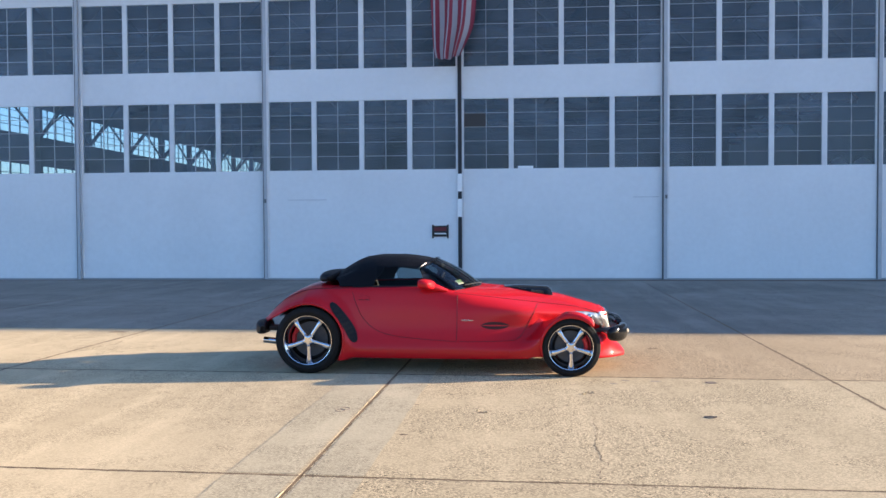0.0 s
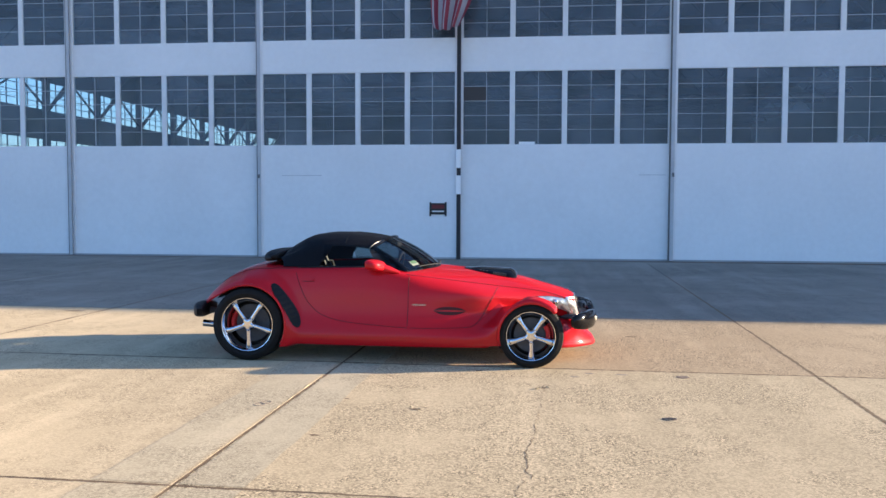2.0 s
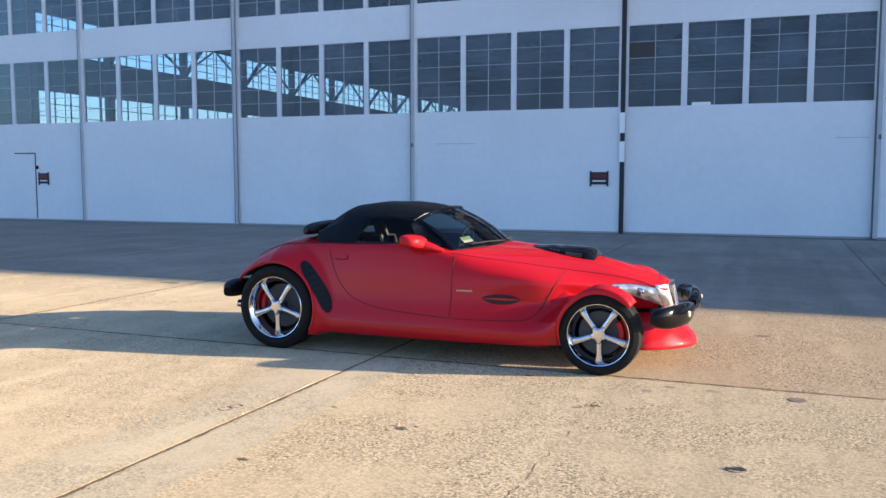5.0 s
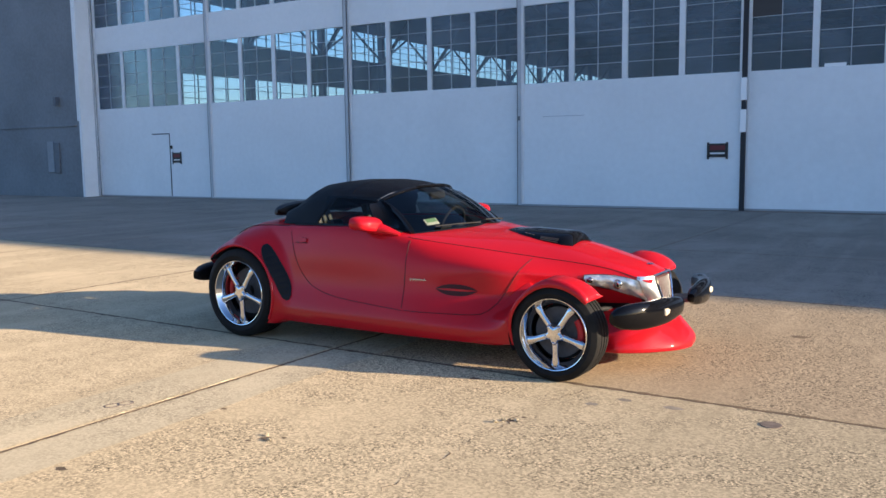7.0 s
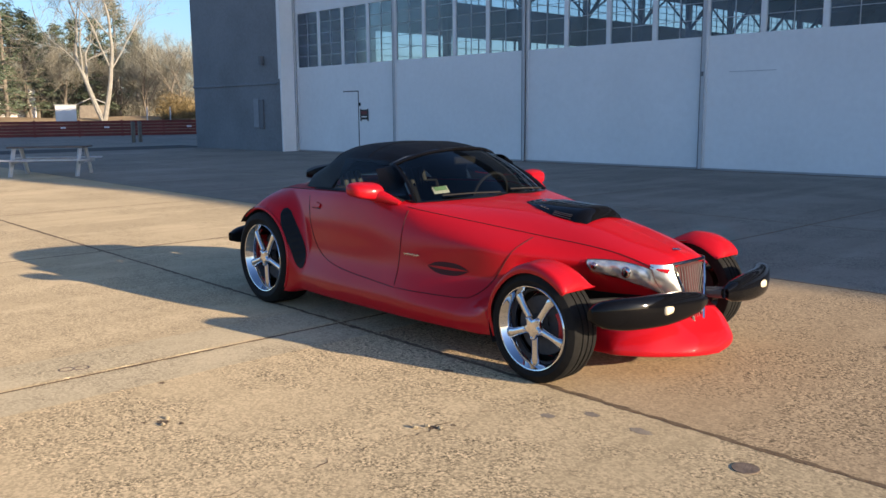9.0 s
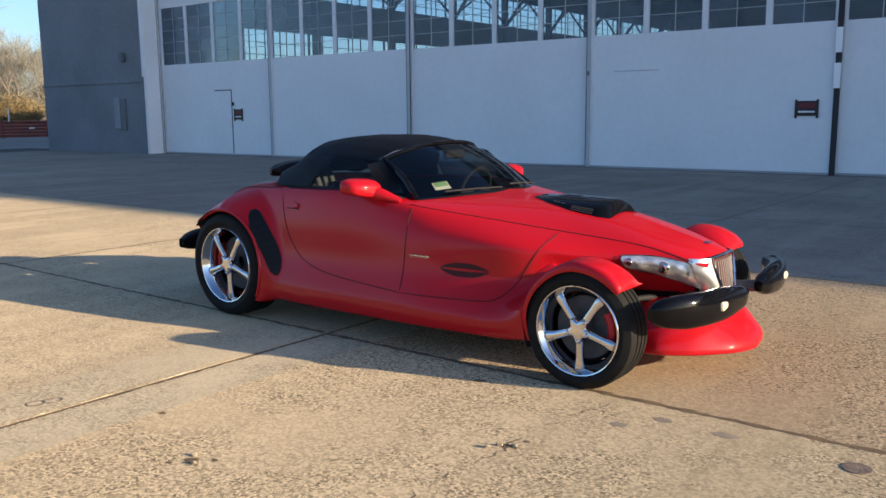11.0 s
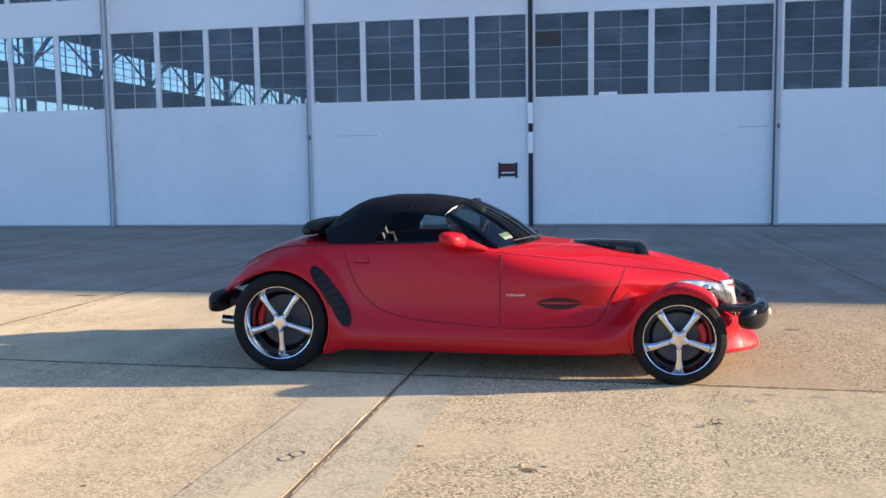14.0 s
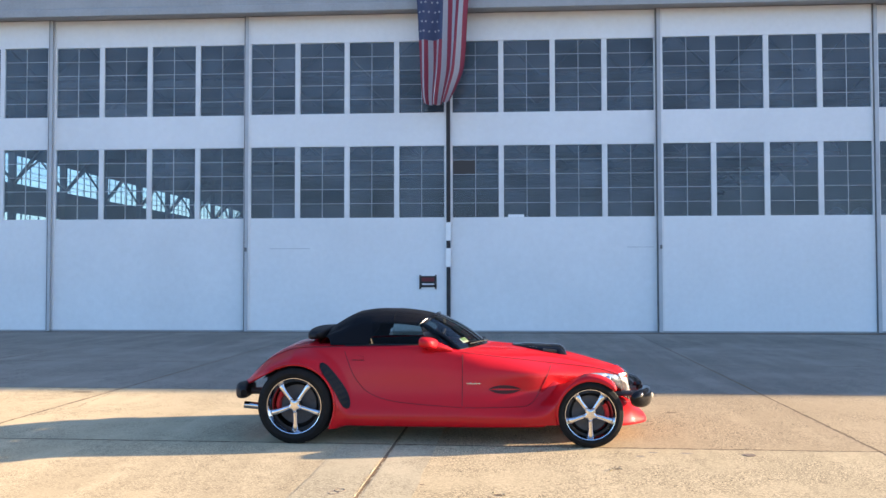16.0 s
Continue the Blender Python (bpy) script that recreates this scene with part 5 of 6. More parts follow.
# ---- picnic table ----
def picnic_table(m):
    t = thing("picnic_table", "pale grey picnic table, its top coloured dark for shade", "picnic table", m)
    for k in range(5):
        bm = bmesh.new()
        box(bm, (-0.95, -0.36 + 0.146 * k, 0.72), (0.95, -0.36 + 0.146 * k + 0.135, 0.76), 0.006)
        part("table_board", bm, WOOD_SHADED, t)
    for s in (-1, 1):
        for k in (0, 1):
            bm = bmesh.new()
            box(bm, (-1.08, s * 0.68 - 0.14 + 0.145 * k, 0.41), (1.08, s * 0.68 - 0.01 + 0.145 * k, 0.45), 0.006)
            part("bench_board", bm, WOOD_GREY, t)
    for x in (-0.8, 0.8):
        for s in (-1, 1):
            bm = bmesh.new()
            tube(bm, [(x, s * 0.24, 0.72), (x, s * 0.66, 0.0)], 0.055, 4)
            part("leg", bm, WOOD_GREY, t)
        bm = bmesh.new()
        box(bm, (x + 0.05, -0.78, 0.33), (x + 0.09, 0.78, 0.41), 0.004)
        part("cross_beam", bm, WOOD_GREY, t)
    return t


picnic_table(pose(-18.97, 13.16, -0.01, 0, 0, 54))

# ---- red board fence ----
F0, F1 = Vector((-54.0, 46.0, 0)), Vector((-68.0, 4.0, 0))
n = 15
ang = math.degrees(math.atan2(F1.y - F0.y, F1.x - F0.x))
L = (F1 - F0).length / n
fence = thing("fence", "low dull red board fence along the far edge", "fence", pose(F0.x, F0.y, -0.03, 0, 0, ang))
for k in range(n):
    bm = bmesh.new()
    box(bm, (k * L - 0.06, -0.1, 0), (k * L + 0.06, 0.02, 1.22), 0.01)
    part("post", bm, FENCE_RED, fence)
    for r in range(5):
        bm = bmesh.new()
        box(bm, (k * L + 0.01, 0.022, 0.05 + 0.225 * r), (k * L + L - 0.01, 0.05, 0.05 + 0.225 * r + 0.2), 0.004)
        part("board", bm, FENCE_RED, fence)
    if k % 3 != 1:
        bm = bmesh.new()
        box(bm, (k * L + 0.9, 0.051, 0.62), (k * L + 1.25, 0.06, 0.74), 0.003)
        part("reflector", bm, SIGN_WHITE, fence, "white reflector plate")
for x, y in ((-44.5, 27.0), (-43.6, 26.2)):
    bm = bmesh.new()
    box(bm, (x - 0.09, y - 0.09, -0.03), (x + 0.09, y + 0.09, 1.15), 0.02)
    tagged(part("bollard", bm, BARK_DARK), "square brown timber post standing in the ground", "post", "timber posts")

# raised bank of dry grass behind the fence
bm = bmesh.new()
rnd = random.Random(5)


def bank(a, b):
    bear = radians(50 + 46 * a)
    d = 76 + 130 * b
    return Vector((3.87 - d * math.sin(bear), 5.36 + d * math.cos(bear), -0.02 + 1.35 * smooth01(b / 0.08) + 0.10 * math.sin(a * 40) * smooth01(b / 0.1)))


grid(bm, 60, 24, bank)
tagged(part("bank", bm, GRASS), "low bank of dry sunlit grass behind the fence", "bank", kind="structure")


# ---- trees ----
def place(bearing, d):
    """Ground point at a bearing (degrees from +y towards -x) and distance from the apron."""
    return (3.87 - d * math.sin(radians(bearing)), 5.36 + d * math.cos(radians(bearing)), 1.15)


def limbs(rnd, base, direction, length, radius, depth, out, tips, spread, up):
    pts, d, p = [Vector(base)], Vector(direction).normalized(), Vector(base)
    n = 5
    for i in range(n):
        d = (d + Vector((rnd.uniform(-1, 1), rnd.uniform(-1, 1), rnd.uniform(-0.6, 1) * up)) * 0.13).normalized()
        p = p + d * length / n
        pts.append(p.copy())
    taper = 0.32 if depth >= 3 else 0.5
    out.append((pts, [radius * (1 - taper * i / n) for i in range(n + 1)]))
    if depth == 0:
        tips.append((pts[-1], d))
        tips.append((pts[-3], d))
        return
    for k in range(rnd.randint(3, 4)):
        i = rnd.choice((2, 3, 4, 5)) if k else n
        side = Vector((rnd.uniform(-1, 1), rnd.uniform(-1, 1), rnd.uniform(-0.2, 0.7))).normalized()
        w = spread if k else spread * 0.45
        nd = (d * (1 - w) + side * w).normalized()
        limbs(rnd, pts[i], nd, length * (rnd.uniform(0.6, 0.85)), radius * (1 - taper * i / n) * (0.88 if k == 0 else rnd.uniform(0.4, 0.62)), depth - 1, out, tips, spread, up)


def bare_tree(m, seed, height, girth, bark, twig, starts, label, twigs=14, twig_len=1.3, depth=3, rise=0.42):
    """A leafless tree: tapered trunk, limbs, and a crown of fine twigs."""
    rnd = random.Random(seed)
    t = thing("bare_tree", label, "tree", m, "bare trees")
    bars, tips = [], []
    for d in starts:
        limbs(rnd, (d[0] * girth * 0.6, d[1] * girth * 0.6, -0.2), d, height * rise, girth, depth, bars, tips, 0.55, 1.0)
    bm = bmesh.new()
    for pts, rr in bars:
        if rr[0] > girth * 0.16:
            tube(bm, pts, rr, 8)
    part("trunk", bm, bark, t, "bark-covered trunk and limbs")
    bm = bmesh.new()
    for pts, rr in bars:
        if rr[0] <= girth * 0.16:
            tube(bm, pts, [max(0.012, r) for r in rr], 4, cap=False)
    for p, d in tips:
        for k in range(twigs):
            q = d + Vector((rnd.uniform(-1, 1), rnd.uniform(-1, 1), rnd.uniform(-0.5, 1))) * 0.9
            q.normalize()
            a = p + Vector((rnd.uniform(-0.3, 0.3), rnd.uniform(-0.3, 0.3), rnd.uniform(-0.3, 0.3)))
            e = a + q * twig_len * rnd.uniform(0.5, 1.2)
            s = Vector((rnd.uniform(-1, 1), rnd.uniform(-1, 1), rnd.uniform(-1, 1))).normalized() * 0.014
            bm.faces.new([bm.verts.new(v) for v in (a - s, a + s, e)])
            f = (a + e) / 2
            g = f + (q + Vector((rnd.uniform(-1, 1), rnd.uniform(-1, 1), rnd.uniform(-1, 1)))).normalized() * twig_len * 0.5
            bm.faces.new([bm.verts.new(v) for v in (f - s, f + s, g)])
    tagged(part("crown", bm, twig, t, smooth=False), kind="stuff")
    return t


def pine(m, seed, height, width, label):
    """A pine: straight trunk, drooping whorls, clumps of needles."""
    rnd = random.Random(seed)
    t = thing("pine_tree", label, "tree", m, "pine trees")
    bm = bmesh.new()
    tube(bm, [(0, 0, -0.2), (0.1, 0, height * 0.5), (0, 0.1, height)], [0.22, 0.15, 0.03], 8)
    for k in range(56):
        z = height * (0.08 + 0.9 * k / 56)
        a = rnd.uniform(0, 6.28)
        r = width * (1.05 - z / height) * rnd.uniform(0.6, 1.1)
        tube(bm, [(0, 0, z), (r * math.cos(a), r * math.sin(a), z - 0.1 * r + rnd.uniform(-0.2, 0.4))], [0.045, 0.012], 4, cap=False)
    part("trunk", bm, BARK_DARK, t, "brown trunk with boughs")
    bm = bmesh.new()
    rnd = random.Random(seed)
    for k in range(56):
        z = height * (0.08 + 0.9 * k / 56)
        a = rnd.uniform(0, 6.28)
        r = width * (1.05 - z / height) * rnd.uniform(0.6, 1.1)
        end = rnd.uniform(-0.2, 0.4)
        for i in range(44):
            f = rnd.uniform(0.3, 1.05)
            c = Vector((r * f * math.cos(a), r * f * math.sin(a), z + (end - 0.1 * r) * f)) + Vector((rnd.gauss(0, 0.3), rnd.gauss(0, 0.3), rnd.gauss(0.05, 0.16)))
            d = Vector((rnd.uniform(-1, 1), rnd.uniform(-1, 1), rnd.uniform(-0.4, 0.6))).normalized() * rnd.uniform(0.2, 0.42)
            s = Vector((rnd.uniform(-1, 1), rnd.uniform(-1, 1), rnd.uniform(-1, 1))).normalized() * 0.07
            bm.faces.new([bm.verts.new(v) for v in (c - d, c + s, c + d, c - s)])
    tagged(part("crown", bm, NEEDLE, t, smooth=False), kind="stuff")
    return t


bare_tree(pose(*place(67.95, 84)), 11, 21, 0.25, BARK, TWIG, ((0.16, 0.20, 1), (-0.2, -0.34, 1)), "tall bare tree with two pale trunks on the bank", 4, 1.1, 4, 0.28)
first = None
for k, (be, d, hgt) in enumerate(((63.6, 92, 11), (65.4, 96, 12), (66.9, 99, 10), (70.2, 98, 11), (72.0, 94, 10.5), (74.2, 101, 12), (76.6, 96, 11), (79.4, 99, 12), (61.4, 95, 12), (58.5, 99, 12), (82.5, 98, 12), (64.4, 106, 14), (67.6, 110, 13), (71.2, 112, 14), (75.4, 112, 13), (86, 100, 12))):
    if k < 4:
        bt = bare_tree(pose(*place(be, d)), 20 + k, hgt * 0.68, 0.15, BARK_DARK, TWIG, ((0.05, 0.05, 1), (0.3, -0.2, 1)), "slender bare brown tree at the wood's edge", 16, 1.2, 3)
        first = first or []
        first.append(bt)
    else:
        copy_thing(first[k % 4], pose(*place(be, d), 0, 0, 73 * k))
pn = [pine(pose(*place(73.3, 88)), 41, 15, 3.8, "dark green pine at the edge of the wood"), pine(pose(*place(75.8, 90)), 42, 10.5, 3.6, "dark green pine at the edge of the wood")]
for k, (be, d) in enumerate(((74.5, 86), (73.0, 95), (69.4, 100), (67.0, 106), (71.6, 101), (70.3, 107), (68.2, 99), (72.2, 94), (78.5, 93), (81, 96), (65.9, 112), (71.0, 118), (84.5, 95))):
    copy_thing(pn[0 if k in (3, 8) else 1], pose(*place(be, d), 0, 0, 50 * k))


def thicket(name, m, seed, w, dep, hgt, mat, label, count):
    """Undergrowth: many fine stems and leaves in one loose mass."""
    rnd = random.Random(seed)
    bm = bmesh.new()
    for i in range(count):
        x, y = rnd.uniform(-w, w), rnd.gauss(0, dep)
        top = hgt * rnd.uniform(0.3, 1.0) * (0.7 + 0.3 * math.sin(x * 0.9 + seed))
        b = Vector((x, y, 0))
        e = Vector((x + rnd.gauss(0, 0.5), y + rnd.gauss(0, 0.5), top))
        s = Vector((rnd.uniform(-1, 1), rnd.uniform(-1, 1), 0)).normalized() * 0.02
        bm.faces.new([bm.verts.new(v) for v in (b - s, b + s, e)])
        for j in range(5):
            c = b.lerp(e, rnd.uniform(0.3, 1)) + Vector((rnd.gauss(0, 0.25), rnd.gauss(0, 0.25), rnd.gauss(0, 0.15)))
            d = Vector((rnd.uniform(-1, 1), rnd.uniform(-1, 1), rnd.uniform(-1, 1))).normalized() * 0.13
            q = Vector((rnd.uniform(-1, 1), rnd.uniform(-1, 1), rnd.uniform(-1, 1))).normalized() * 0.09
            bm.faces.new([bm.verts.new(v) for v in (c - d, c + q, c + d)])
    ob = part(name, bm, mat, smooth=False)
    ob.matrix_basis = m
    return tagged(ob, label, "shrubs", kind="stuff")


for k, (be, d) in enumerate(((60, 104), (66, 103), (72, 105), (78, 104), (84, 104))):
    p = place(be, d)
    thicket("undergrowth", pose(*p, 0, 0, be), 60 + k, 6.5, 2.0, 6.5, TWIG, "brown leafless undergrowth below the trees", 2600)
    p = place(be + 2, d + 16)
    thicket("far_wood", pose(*p, 0, 0, be), 70 + k, 8.5, 2.5, 9, TWIG, "brown leafless wood in the distance", 4200)
thicket("yellow_shrub", pose(*place(63.4, 84), 0, 0, 63), 90, 1.7, 0.7, 2.6, SHRUB, "yellowish dry shrub beside the grey tower", 700)

# shed and small things on the bank
shed = thing("shed", "small white shed with a flat roof on the far bank", "shed", pose(*place(70.1, 78), 0, 0, 70))
bm = bmesh.new()
box(bm, (-0.8, -0.55, -0.1), (0.8, 0.55, 1.2), 0.02)
part("shed_wall", bm, SHED_WHITE, shed)
bm = bmesh.new()
box(bm, (-0.88, -0.62, 1.202), (0.88, 0.62, 1.28), 0.02)
part("shed_roof", bm, HEADER_GREY, shed)
bm = bmesh.new()
box(bm, (0.802, -0.15, 0.45), (0.83, 0.35, 0.95), 0.004)
part("shed_window", bm, STEEL_DARK, shed)
for k, be in enumerate((69.6, 65.4, 64.0)):
    bm = bmesh.new()
    p = place(be, 79)
    tube(bm, [(p[0], p[1], 1.0), (p[0], p[1], 2.2 if k else 1.9)], 0.05, 8)
    tagged(part("marker_post", bm, SHED_WHITE), "pale marker post on the grass bank", "post", "marker posts")
cabin = thing("cabin", "low brown wooden shelter with a pitched roof", "shelter", pose(*place(68.6, 90), 0, 0, 70))
bm = bmesh.new()
box(bm, (-1.2, -2.0, -0.1), (1.2, 2.0, 1.3), 0.02)
part("cabin_wall", bm, BARK_DARK, cabin)
bm = bmesh.new()
slab_solid(bm, lambda a, b: Vector(((a - 0.5) * 3.0, (b - 0.5) * 4.6, 1.3 + 0.7 * (1 - abs(2 * a - 1)))), 2, 1, (0, 0, 0.08))
part("cabin_roof", bm, HEADER_GREY, cabin)
house = thing("house", "pale distant house half hidden by trees", "house", pose(*place(73.5, 97), 0, 0, 72))
bm = bmesh.new()
box(bm, (-3, -2.6, -0.3), (3, 2.6, 3.2), 0.03)
part("house_wall", bm, SHED_WHITE, house)
bm = bmesh.new()
slab_solid(bm, lambda a, b: Vector(((a - 0.5) * 7.0, (b - 0.5) * 5.8, 3.1 + 1.8 * (1 - abs(2 * a - 1)))), 2, 1, (0, 0, 0.15))
part("house_roof", bm, STEEL_DARK, house)
for y in (-1.5, 0, 1.5):
    bm = bmesh.new()
    box(bm, (3.002, y - 0.5, 1.2), (3.03, y + 0.5, 2.6))
    part("house_window", bm, STEEL_DARK, house)


# ---- marks on the apron ----
def crack(pts, width, seed, label):
    """An open crack: a jagged dark channel lying in the slab."""
    rnd = random.Random(seed)
    line = []
    for a, b in zip(pts, pts[1:]):
        n = max(2, int(math.hypot(b[0] - a[0], b[1] - a[1]) / 0.035))
        for i in range(n):
            line.append((a[0] + (b[0] - a[0]) * i / n + rnd.gauss(0, 0.013), a[1] + (b[1] - a[1]) * i / n + rnd.gauss(0, 0.01)))
    bm = bmesh.new()
    rows = []
    for i, (x, y) in enumerate(line):
        w = width * rnd.uniform(0.15, 1.0)
        z = 0.0015 + (LIFT if x < -1.1 else 0.0)
        rows.append((bm.verts.new((x - w, y, z)), bm.verts.new((x + w, y, z))))
    open_run = True
    for p, q in zip(rows, rows[1:]):
        if rnd.random() < (0.12 if open_run else 0.2):
            open_run = not open_run
        if open_run:
            bm.faces.new((p[0], p[1], q[1], q[0]))
    return tagged(part("crack", bm, JOINT_SOIL, smooth=False), label, "crack", "cracks in the concrete", "structure")


crack([(1.14, 8.93), (1.06, 8.55), (1.02, 8.3), (0.99, 8.0), (0.95, 7.7), (0.97, 7.3), (0.92, 6.8), (0.93, 6.5), (0.86, 6.1), (0.88, 5.6), (0.8, 5.2)], 0.005, 3, "thin jagged crack across a concrete slab")
crack([(-5.7, 9.9), (-5.3, 11.1), (-5.45, 12.4)], 0.008, 4, "thin jagged crack across a concrete slab")


def blotch(name, x, y, rx, ry, seed, mat, label, z=0.0012, jag=0.25, kind="structure"):
    rnd = random.Random(seed)
    z += LIFT if x < -1.1 else 0.0
    bm = bmesh.new()
    ring = [bm.verts.new((x + rx * math.cos(k * 0.2618) * (1 + rnd.uniform(-jag, jag)), y + ry * math.sin(k * 0.2618) * (1 + rnd.uniform(-jag, jag)), z)) for k in range(24)]
    c = bm.verts.new((x, y, z))
    for k in range(24):
        bm.faces.new((ring[k], ring[(k + 1) % 24], c))
    return tagged(part(name, bm, mat, smooth=False), label, "stain", kind=kind)


blotch("stain", 1.42, 8.72, 0.045, 0.03, 1, STAIN, "small dark oil stain on the concrete")
blotch("stain", 1.72, 8.70, 0.06, 0.03, 2, STAIN, "small dark oil stain on the concrete")
blotch("stain", 1.28, 8.55, 0.04, 0.03, 3, STAIN, "small dark oil stain on the concrete")
blotch("spall", 2.07, 11.06, 0.07, 0.045, 5, JOINT_SOIL, "dark chipped patch in the concrete")
blotch("spall", -5.9, 12.45, 0.16, 0.05, 6, JOINT_SOIL, "dark chipped patch in the concrete")
for k, (x, y, r) in enumerate(((0.99, 8.03, 0.05), (1.03, 8.12, 0.03), (-0.02, 7.12, 0.06), (0.06, 7.18, 0.03), (-0.08, 7.05, 0.03), (0.37, 8.72, 0.05), (-0.62, 7.4, 0.04), (-0.6, 6.3, 0.05), (-2.1, 6.6, 0.03))):
    blotch("spall", x, y, r * 0.6, r * 0.42, 10 + k, JOINT_SOIL, "small chipped hole in the concrete", jag=0.45)
rnd = random.Random(8)
for k, (x, y) in enumerate(((0.96, 8.01), (1.02, 8.04), (0.93, 7.96), (0.02, 7.1), (-0.05, 7.16))):
    bm = bmesh.new()
    bmesh.ops.create_icosphere(bm, subdivisions=1, radius=0.013, matrix=Matrix.Translation((x, y, 0.008)) @ Matrix.Diagonal((1.3, 0.9, 0.6, 1)))
    for v in bm.verts:
        v.co += Vector((rnd.gauss(0, 0.003), rnd.gauss(0, 0.003), rnd.gauss(0, 0.003)))
    tagged(part("stone_chip", bm, CONCRETE_SMOOTH, smooth=False), "loose pale chip of broken concrete", "stone", "stone chips")


def ring_bar(bm, x, y, rx, ry, z, r, rot=0.0):
    pts = []
    for k in range(28):
        a = 2 * math.pi * k / 28
        px, py = rx * math.cos(a), ry * math.sin(a)
        pts.append((x + px * math.cos(rot) - py * math.sin(rot), y + px * math.sin(rot) + py * math.cos(rot), z))
    return tube(bm, pts, r, 6, closed=True)


anchor = thing("tie_down", "rusty iron aircraft tie-down set in the concrete", "tie-down", pose(-1.25, 7.14, LIFT, 0, 0, 68), "tie-downs")
bm = bmesh.new()
ring_bar(bm, -0.04, 0, 0.043, 0.038, 0.0, 0.006)
part("iron_ring", bm, IRON, anchor)
bm = bmesh.new()
ring_bar(bm, 0.043, 0, 0.043, 0.038, 0.0, 0.006)
part("iron_ring", bm, IRON, anchor)
copy_thing(anchor, pose(-5.85, 7.25, LIFT, 0, 0, 68))
plate = thing("tie_down", "rusty iron tie-down eye in a shallow cup", "tie-down", pose(1.917, 7.05, 0, 0, 0, 20), "tie-downs")
bm = bmesh.new()
ring_bar(bm, 0, 0, 0.05, 0.04, 0.0, 0.005)
part("cup_rim", bm, IRON, plate)
bm = bmesh.new()
tube(bm, [(-0.05, 0.02, 0.004), (0.05, -0.02, 0.006)], 0.007, 6)
part("eye_bar", bm, IRON, plate)
bm = bmesh.new()
bmesh.ops.create_circle(bm, cap_ends=True, segments=36, radius=0.058, matrix=Matrix.Translation((0, 0, 0.004)))
r = bmesh.ops.extrude_face_region(bm, geom=list(bm.faces))
bmesh.ops.translate(bm, vec=(0, 0, -0.02), verts=[v for v in r["geom"] if isinstance(v, bmesh.types.BMVert)])
cover = part("cover_plate", bm, IRON)
cover.matrix_basis = pose(2.28, 8.65, 0)
tagged(cover, "small round dark iron cover set flush in concrete", "cover")

# earth in the open joints, uneven in width
def joint_soil(along_y, at, lo, hi, seed, width=0.012):
    rnd = random.Random(seed)
    n = int((hi - lo) / 0.035)
    bm = bmesh.new()
    rows, wl, wr = [], width, width
    for k in range(n + 1):
        wl = 0.4 * wl + 0.6 * width * rnd.uniform(0.1, 2.1)
        wr = 0.4 * wr + 0.6 * width * rnd.uniform(0.1, 2.1)
        s = lo + (hi - lo) * k / n
        a, b = (at - wl, s), (at + wr, s)
        if not along_y:
            a, b = (s, at - wl), (s, at + wr)
        lift = LIFT if (at if along_y else s) < 0 else 0.0
        rows.append((bm.verts.new((*a, 0.0012 + lift)), bm.verts.new((*b, 0.0012 + lift))))
    for p, q in zip(rows, rows[1:]):
        bm.faces.new((p[0], p[1], q[1], q[0]))
    return part("joint_earth", bm, JOINT_SOIL, pavement, smooth=False)


for i in range(-3, 4):
    joint_soil(True, i * SX, -5 * SY, 3 * SY, 300 + i, 0.015)
for j in range(-4, 3):
    joint_soil(False, j * SY, -4 * SX, 4 * SX, 400 + j, 0.016 if j == 0 else 0.012)

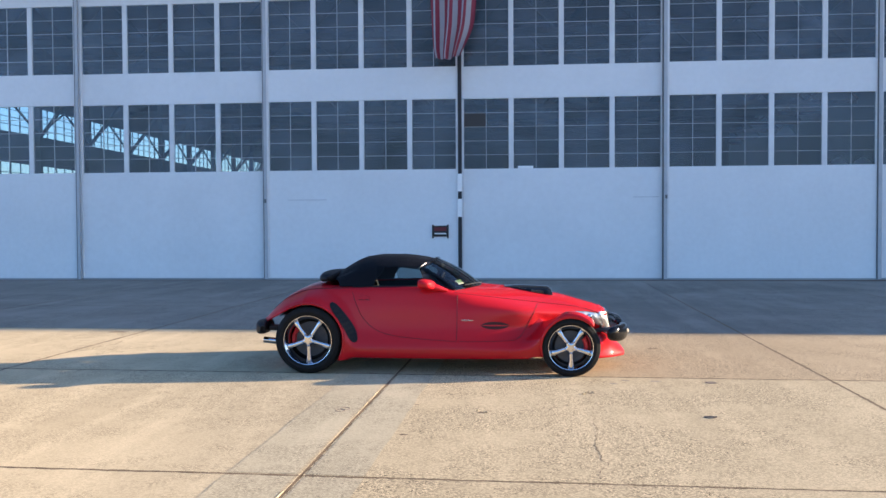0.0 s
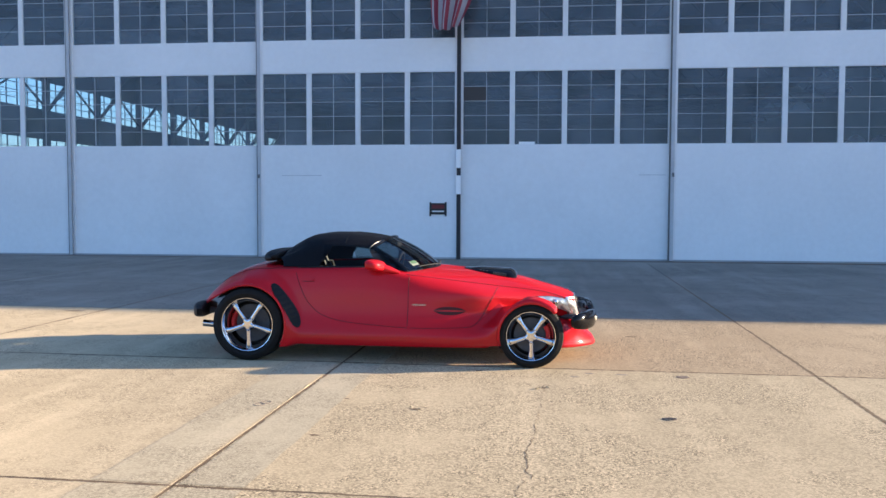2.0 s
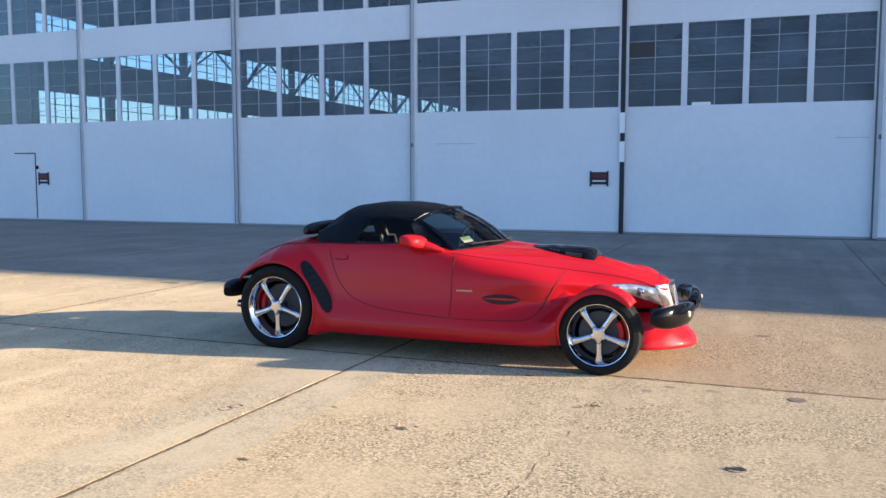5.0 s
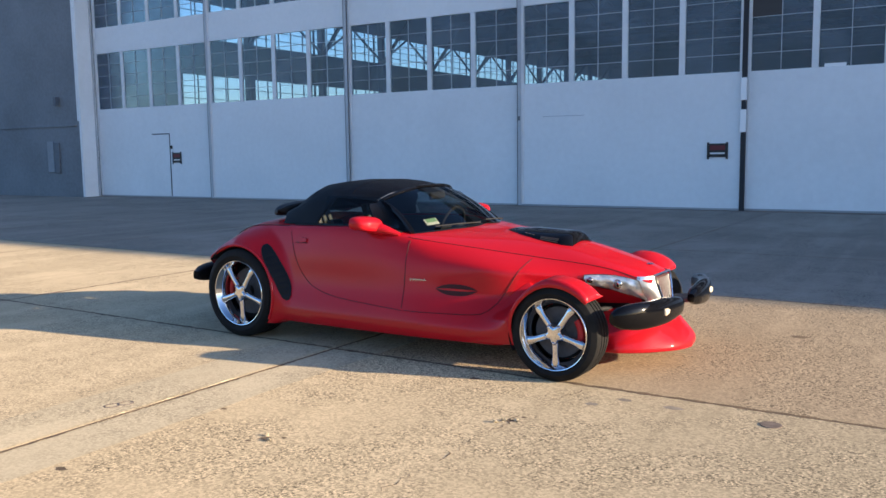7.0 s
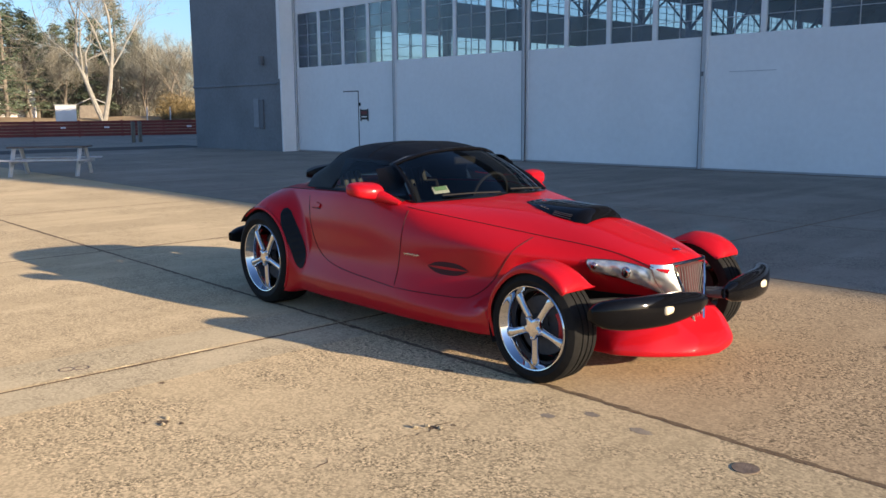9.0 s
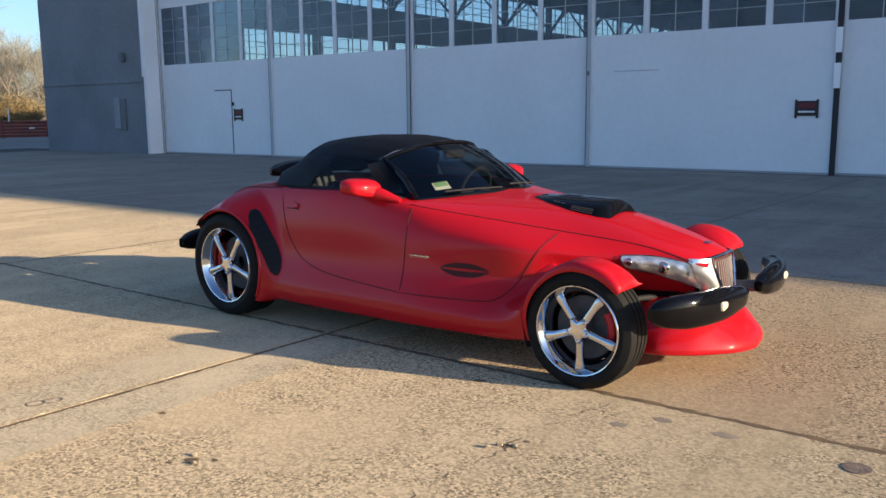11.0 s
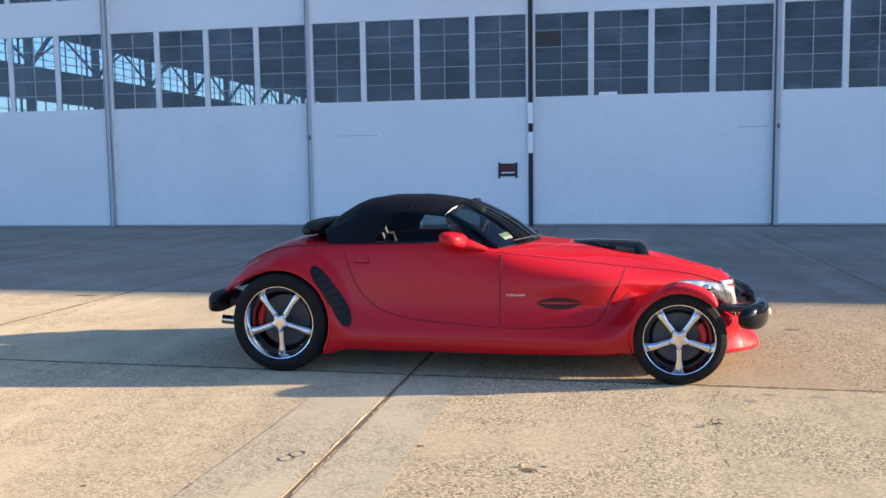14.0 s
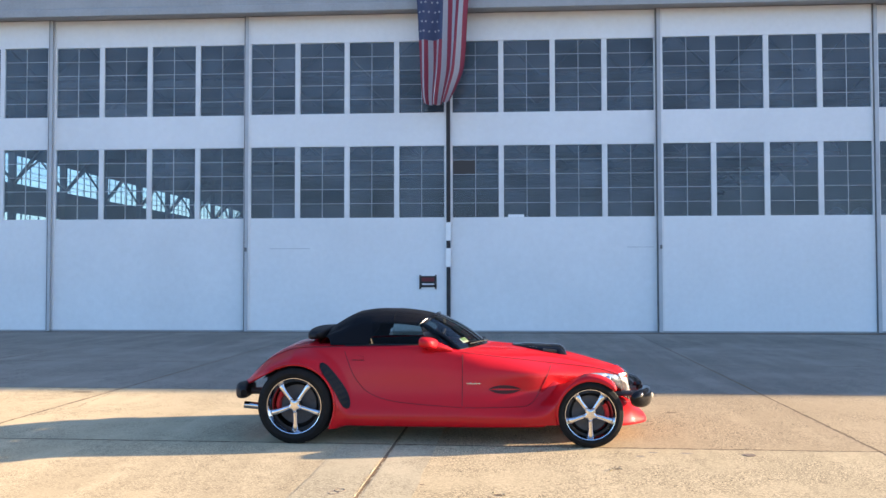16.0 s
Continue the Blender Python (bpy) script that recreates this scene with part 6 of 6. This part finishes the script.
# crumbled pale rim along the main joint
rnd = random.Random(77)
bm = bmesh.new()
y = -4 * SY
while y < SY:
    L0 = rnd.uniform(0.05, 0.35)
    if rnd.random() < 0.42:
        w, h = rnd.uniform(0.010, 0.022), rnd.uniform(0.003, 0.007)
        n = max(2, int(L0 / 0.03))
        rows = []
        for k in range(n + 1):
            e = math.sin(math.pi * k / n) ** 0.5
            x = -0.012 + rnd.gauss(0, 0.0025)
            rows.append([bm.verts.new((x - w * (0.3 + e), y + L0 * k / n, LIFT)), bm.verts.new((x - 0.25 * w, y + L0 * k / n, LIFT + h * e)), bm.verts.new((x + 0.004, y + L0 * k / n, -0.004))])
        for a, b in zip(rows, rows[1:]):
            bm.faces.new((a[0], a[1], b[1], b[0]))
            bm.faces.new((a[1], a[2], b[2], b[1]))
    y += L0 * rnd.uniform(0.9, 1.5)
tagged(part("joint_rim", bm, CONCRETE_SMOOTH, pavement, smooth=False), "crumbled pale edge of the joint")

# smooth repair strips along the main joint
for x0, x1 in ((-0.50, -0.03), (0.03, 0.42)):
    for j in range(-4, 1):
        bm = bmesh.new()
        rnd = random.Random(j * 7 + int(x0 * 10))
        rows = 24
        L0, R0 = [], []
        for k in range(rows + 1):
            y = j * SY + 0.03 + (SY - 0.06) * k / rows
            a, b = (x0 + rnd.gauss(0, 0.005), x1) if x0 < 0 else (x0, x1 + rnd.gauss(0, 0.005))
            z = 0.0022 + (LIFT if x0 < 0 else 0.0)
            L0.append(bm.verts.new((a, y, z)))
            R0.append(bm.verts.new((b, y, z)))
        for k in range(rows):
            bm.faces.new((L0[k], R0[k], R0[k + 1], L0[k + 1]))
        ob = part("joint_repair", bm, CONCRETE_SMOOTH, pavement)
        tagged(ob, "smooth strip of newer concrete")

# ---- apron slabs ----
for j in range(-5, 5):
    depth = SY if j < 4 else 0.86
    bm = bmesh.new()
    box(bm, (0.009, 0.007, -0.02), (SX - 0.009, depth - 0.007, 0.0), 0.0015)
    bm2 = bm.copy()
    # Rows from j = 1 on take the colour darkened for shade.
    slab_mesh, pale_mesh = mesh_of("slab", bm, CONCRETE if j < 1 else CONCRETE_SHADED, False), mesh_of("slab", bm2, CONCRETE_PALE if j < 1 else CONCRETE_SHADED, False)
    if j == 0:
        slab_mesh = slab_mesh.copy()
        slab_mesh.materials[0] = CONCRETE_BROWN
    for i in range(-7, 4):
        share("slab", pale_mesh if i < 0 else slab_mesh, pavement, pose(i * SX, j * SY, LIFT if i < 0 else 0, 0, 0, 0))
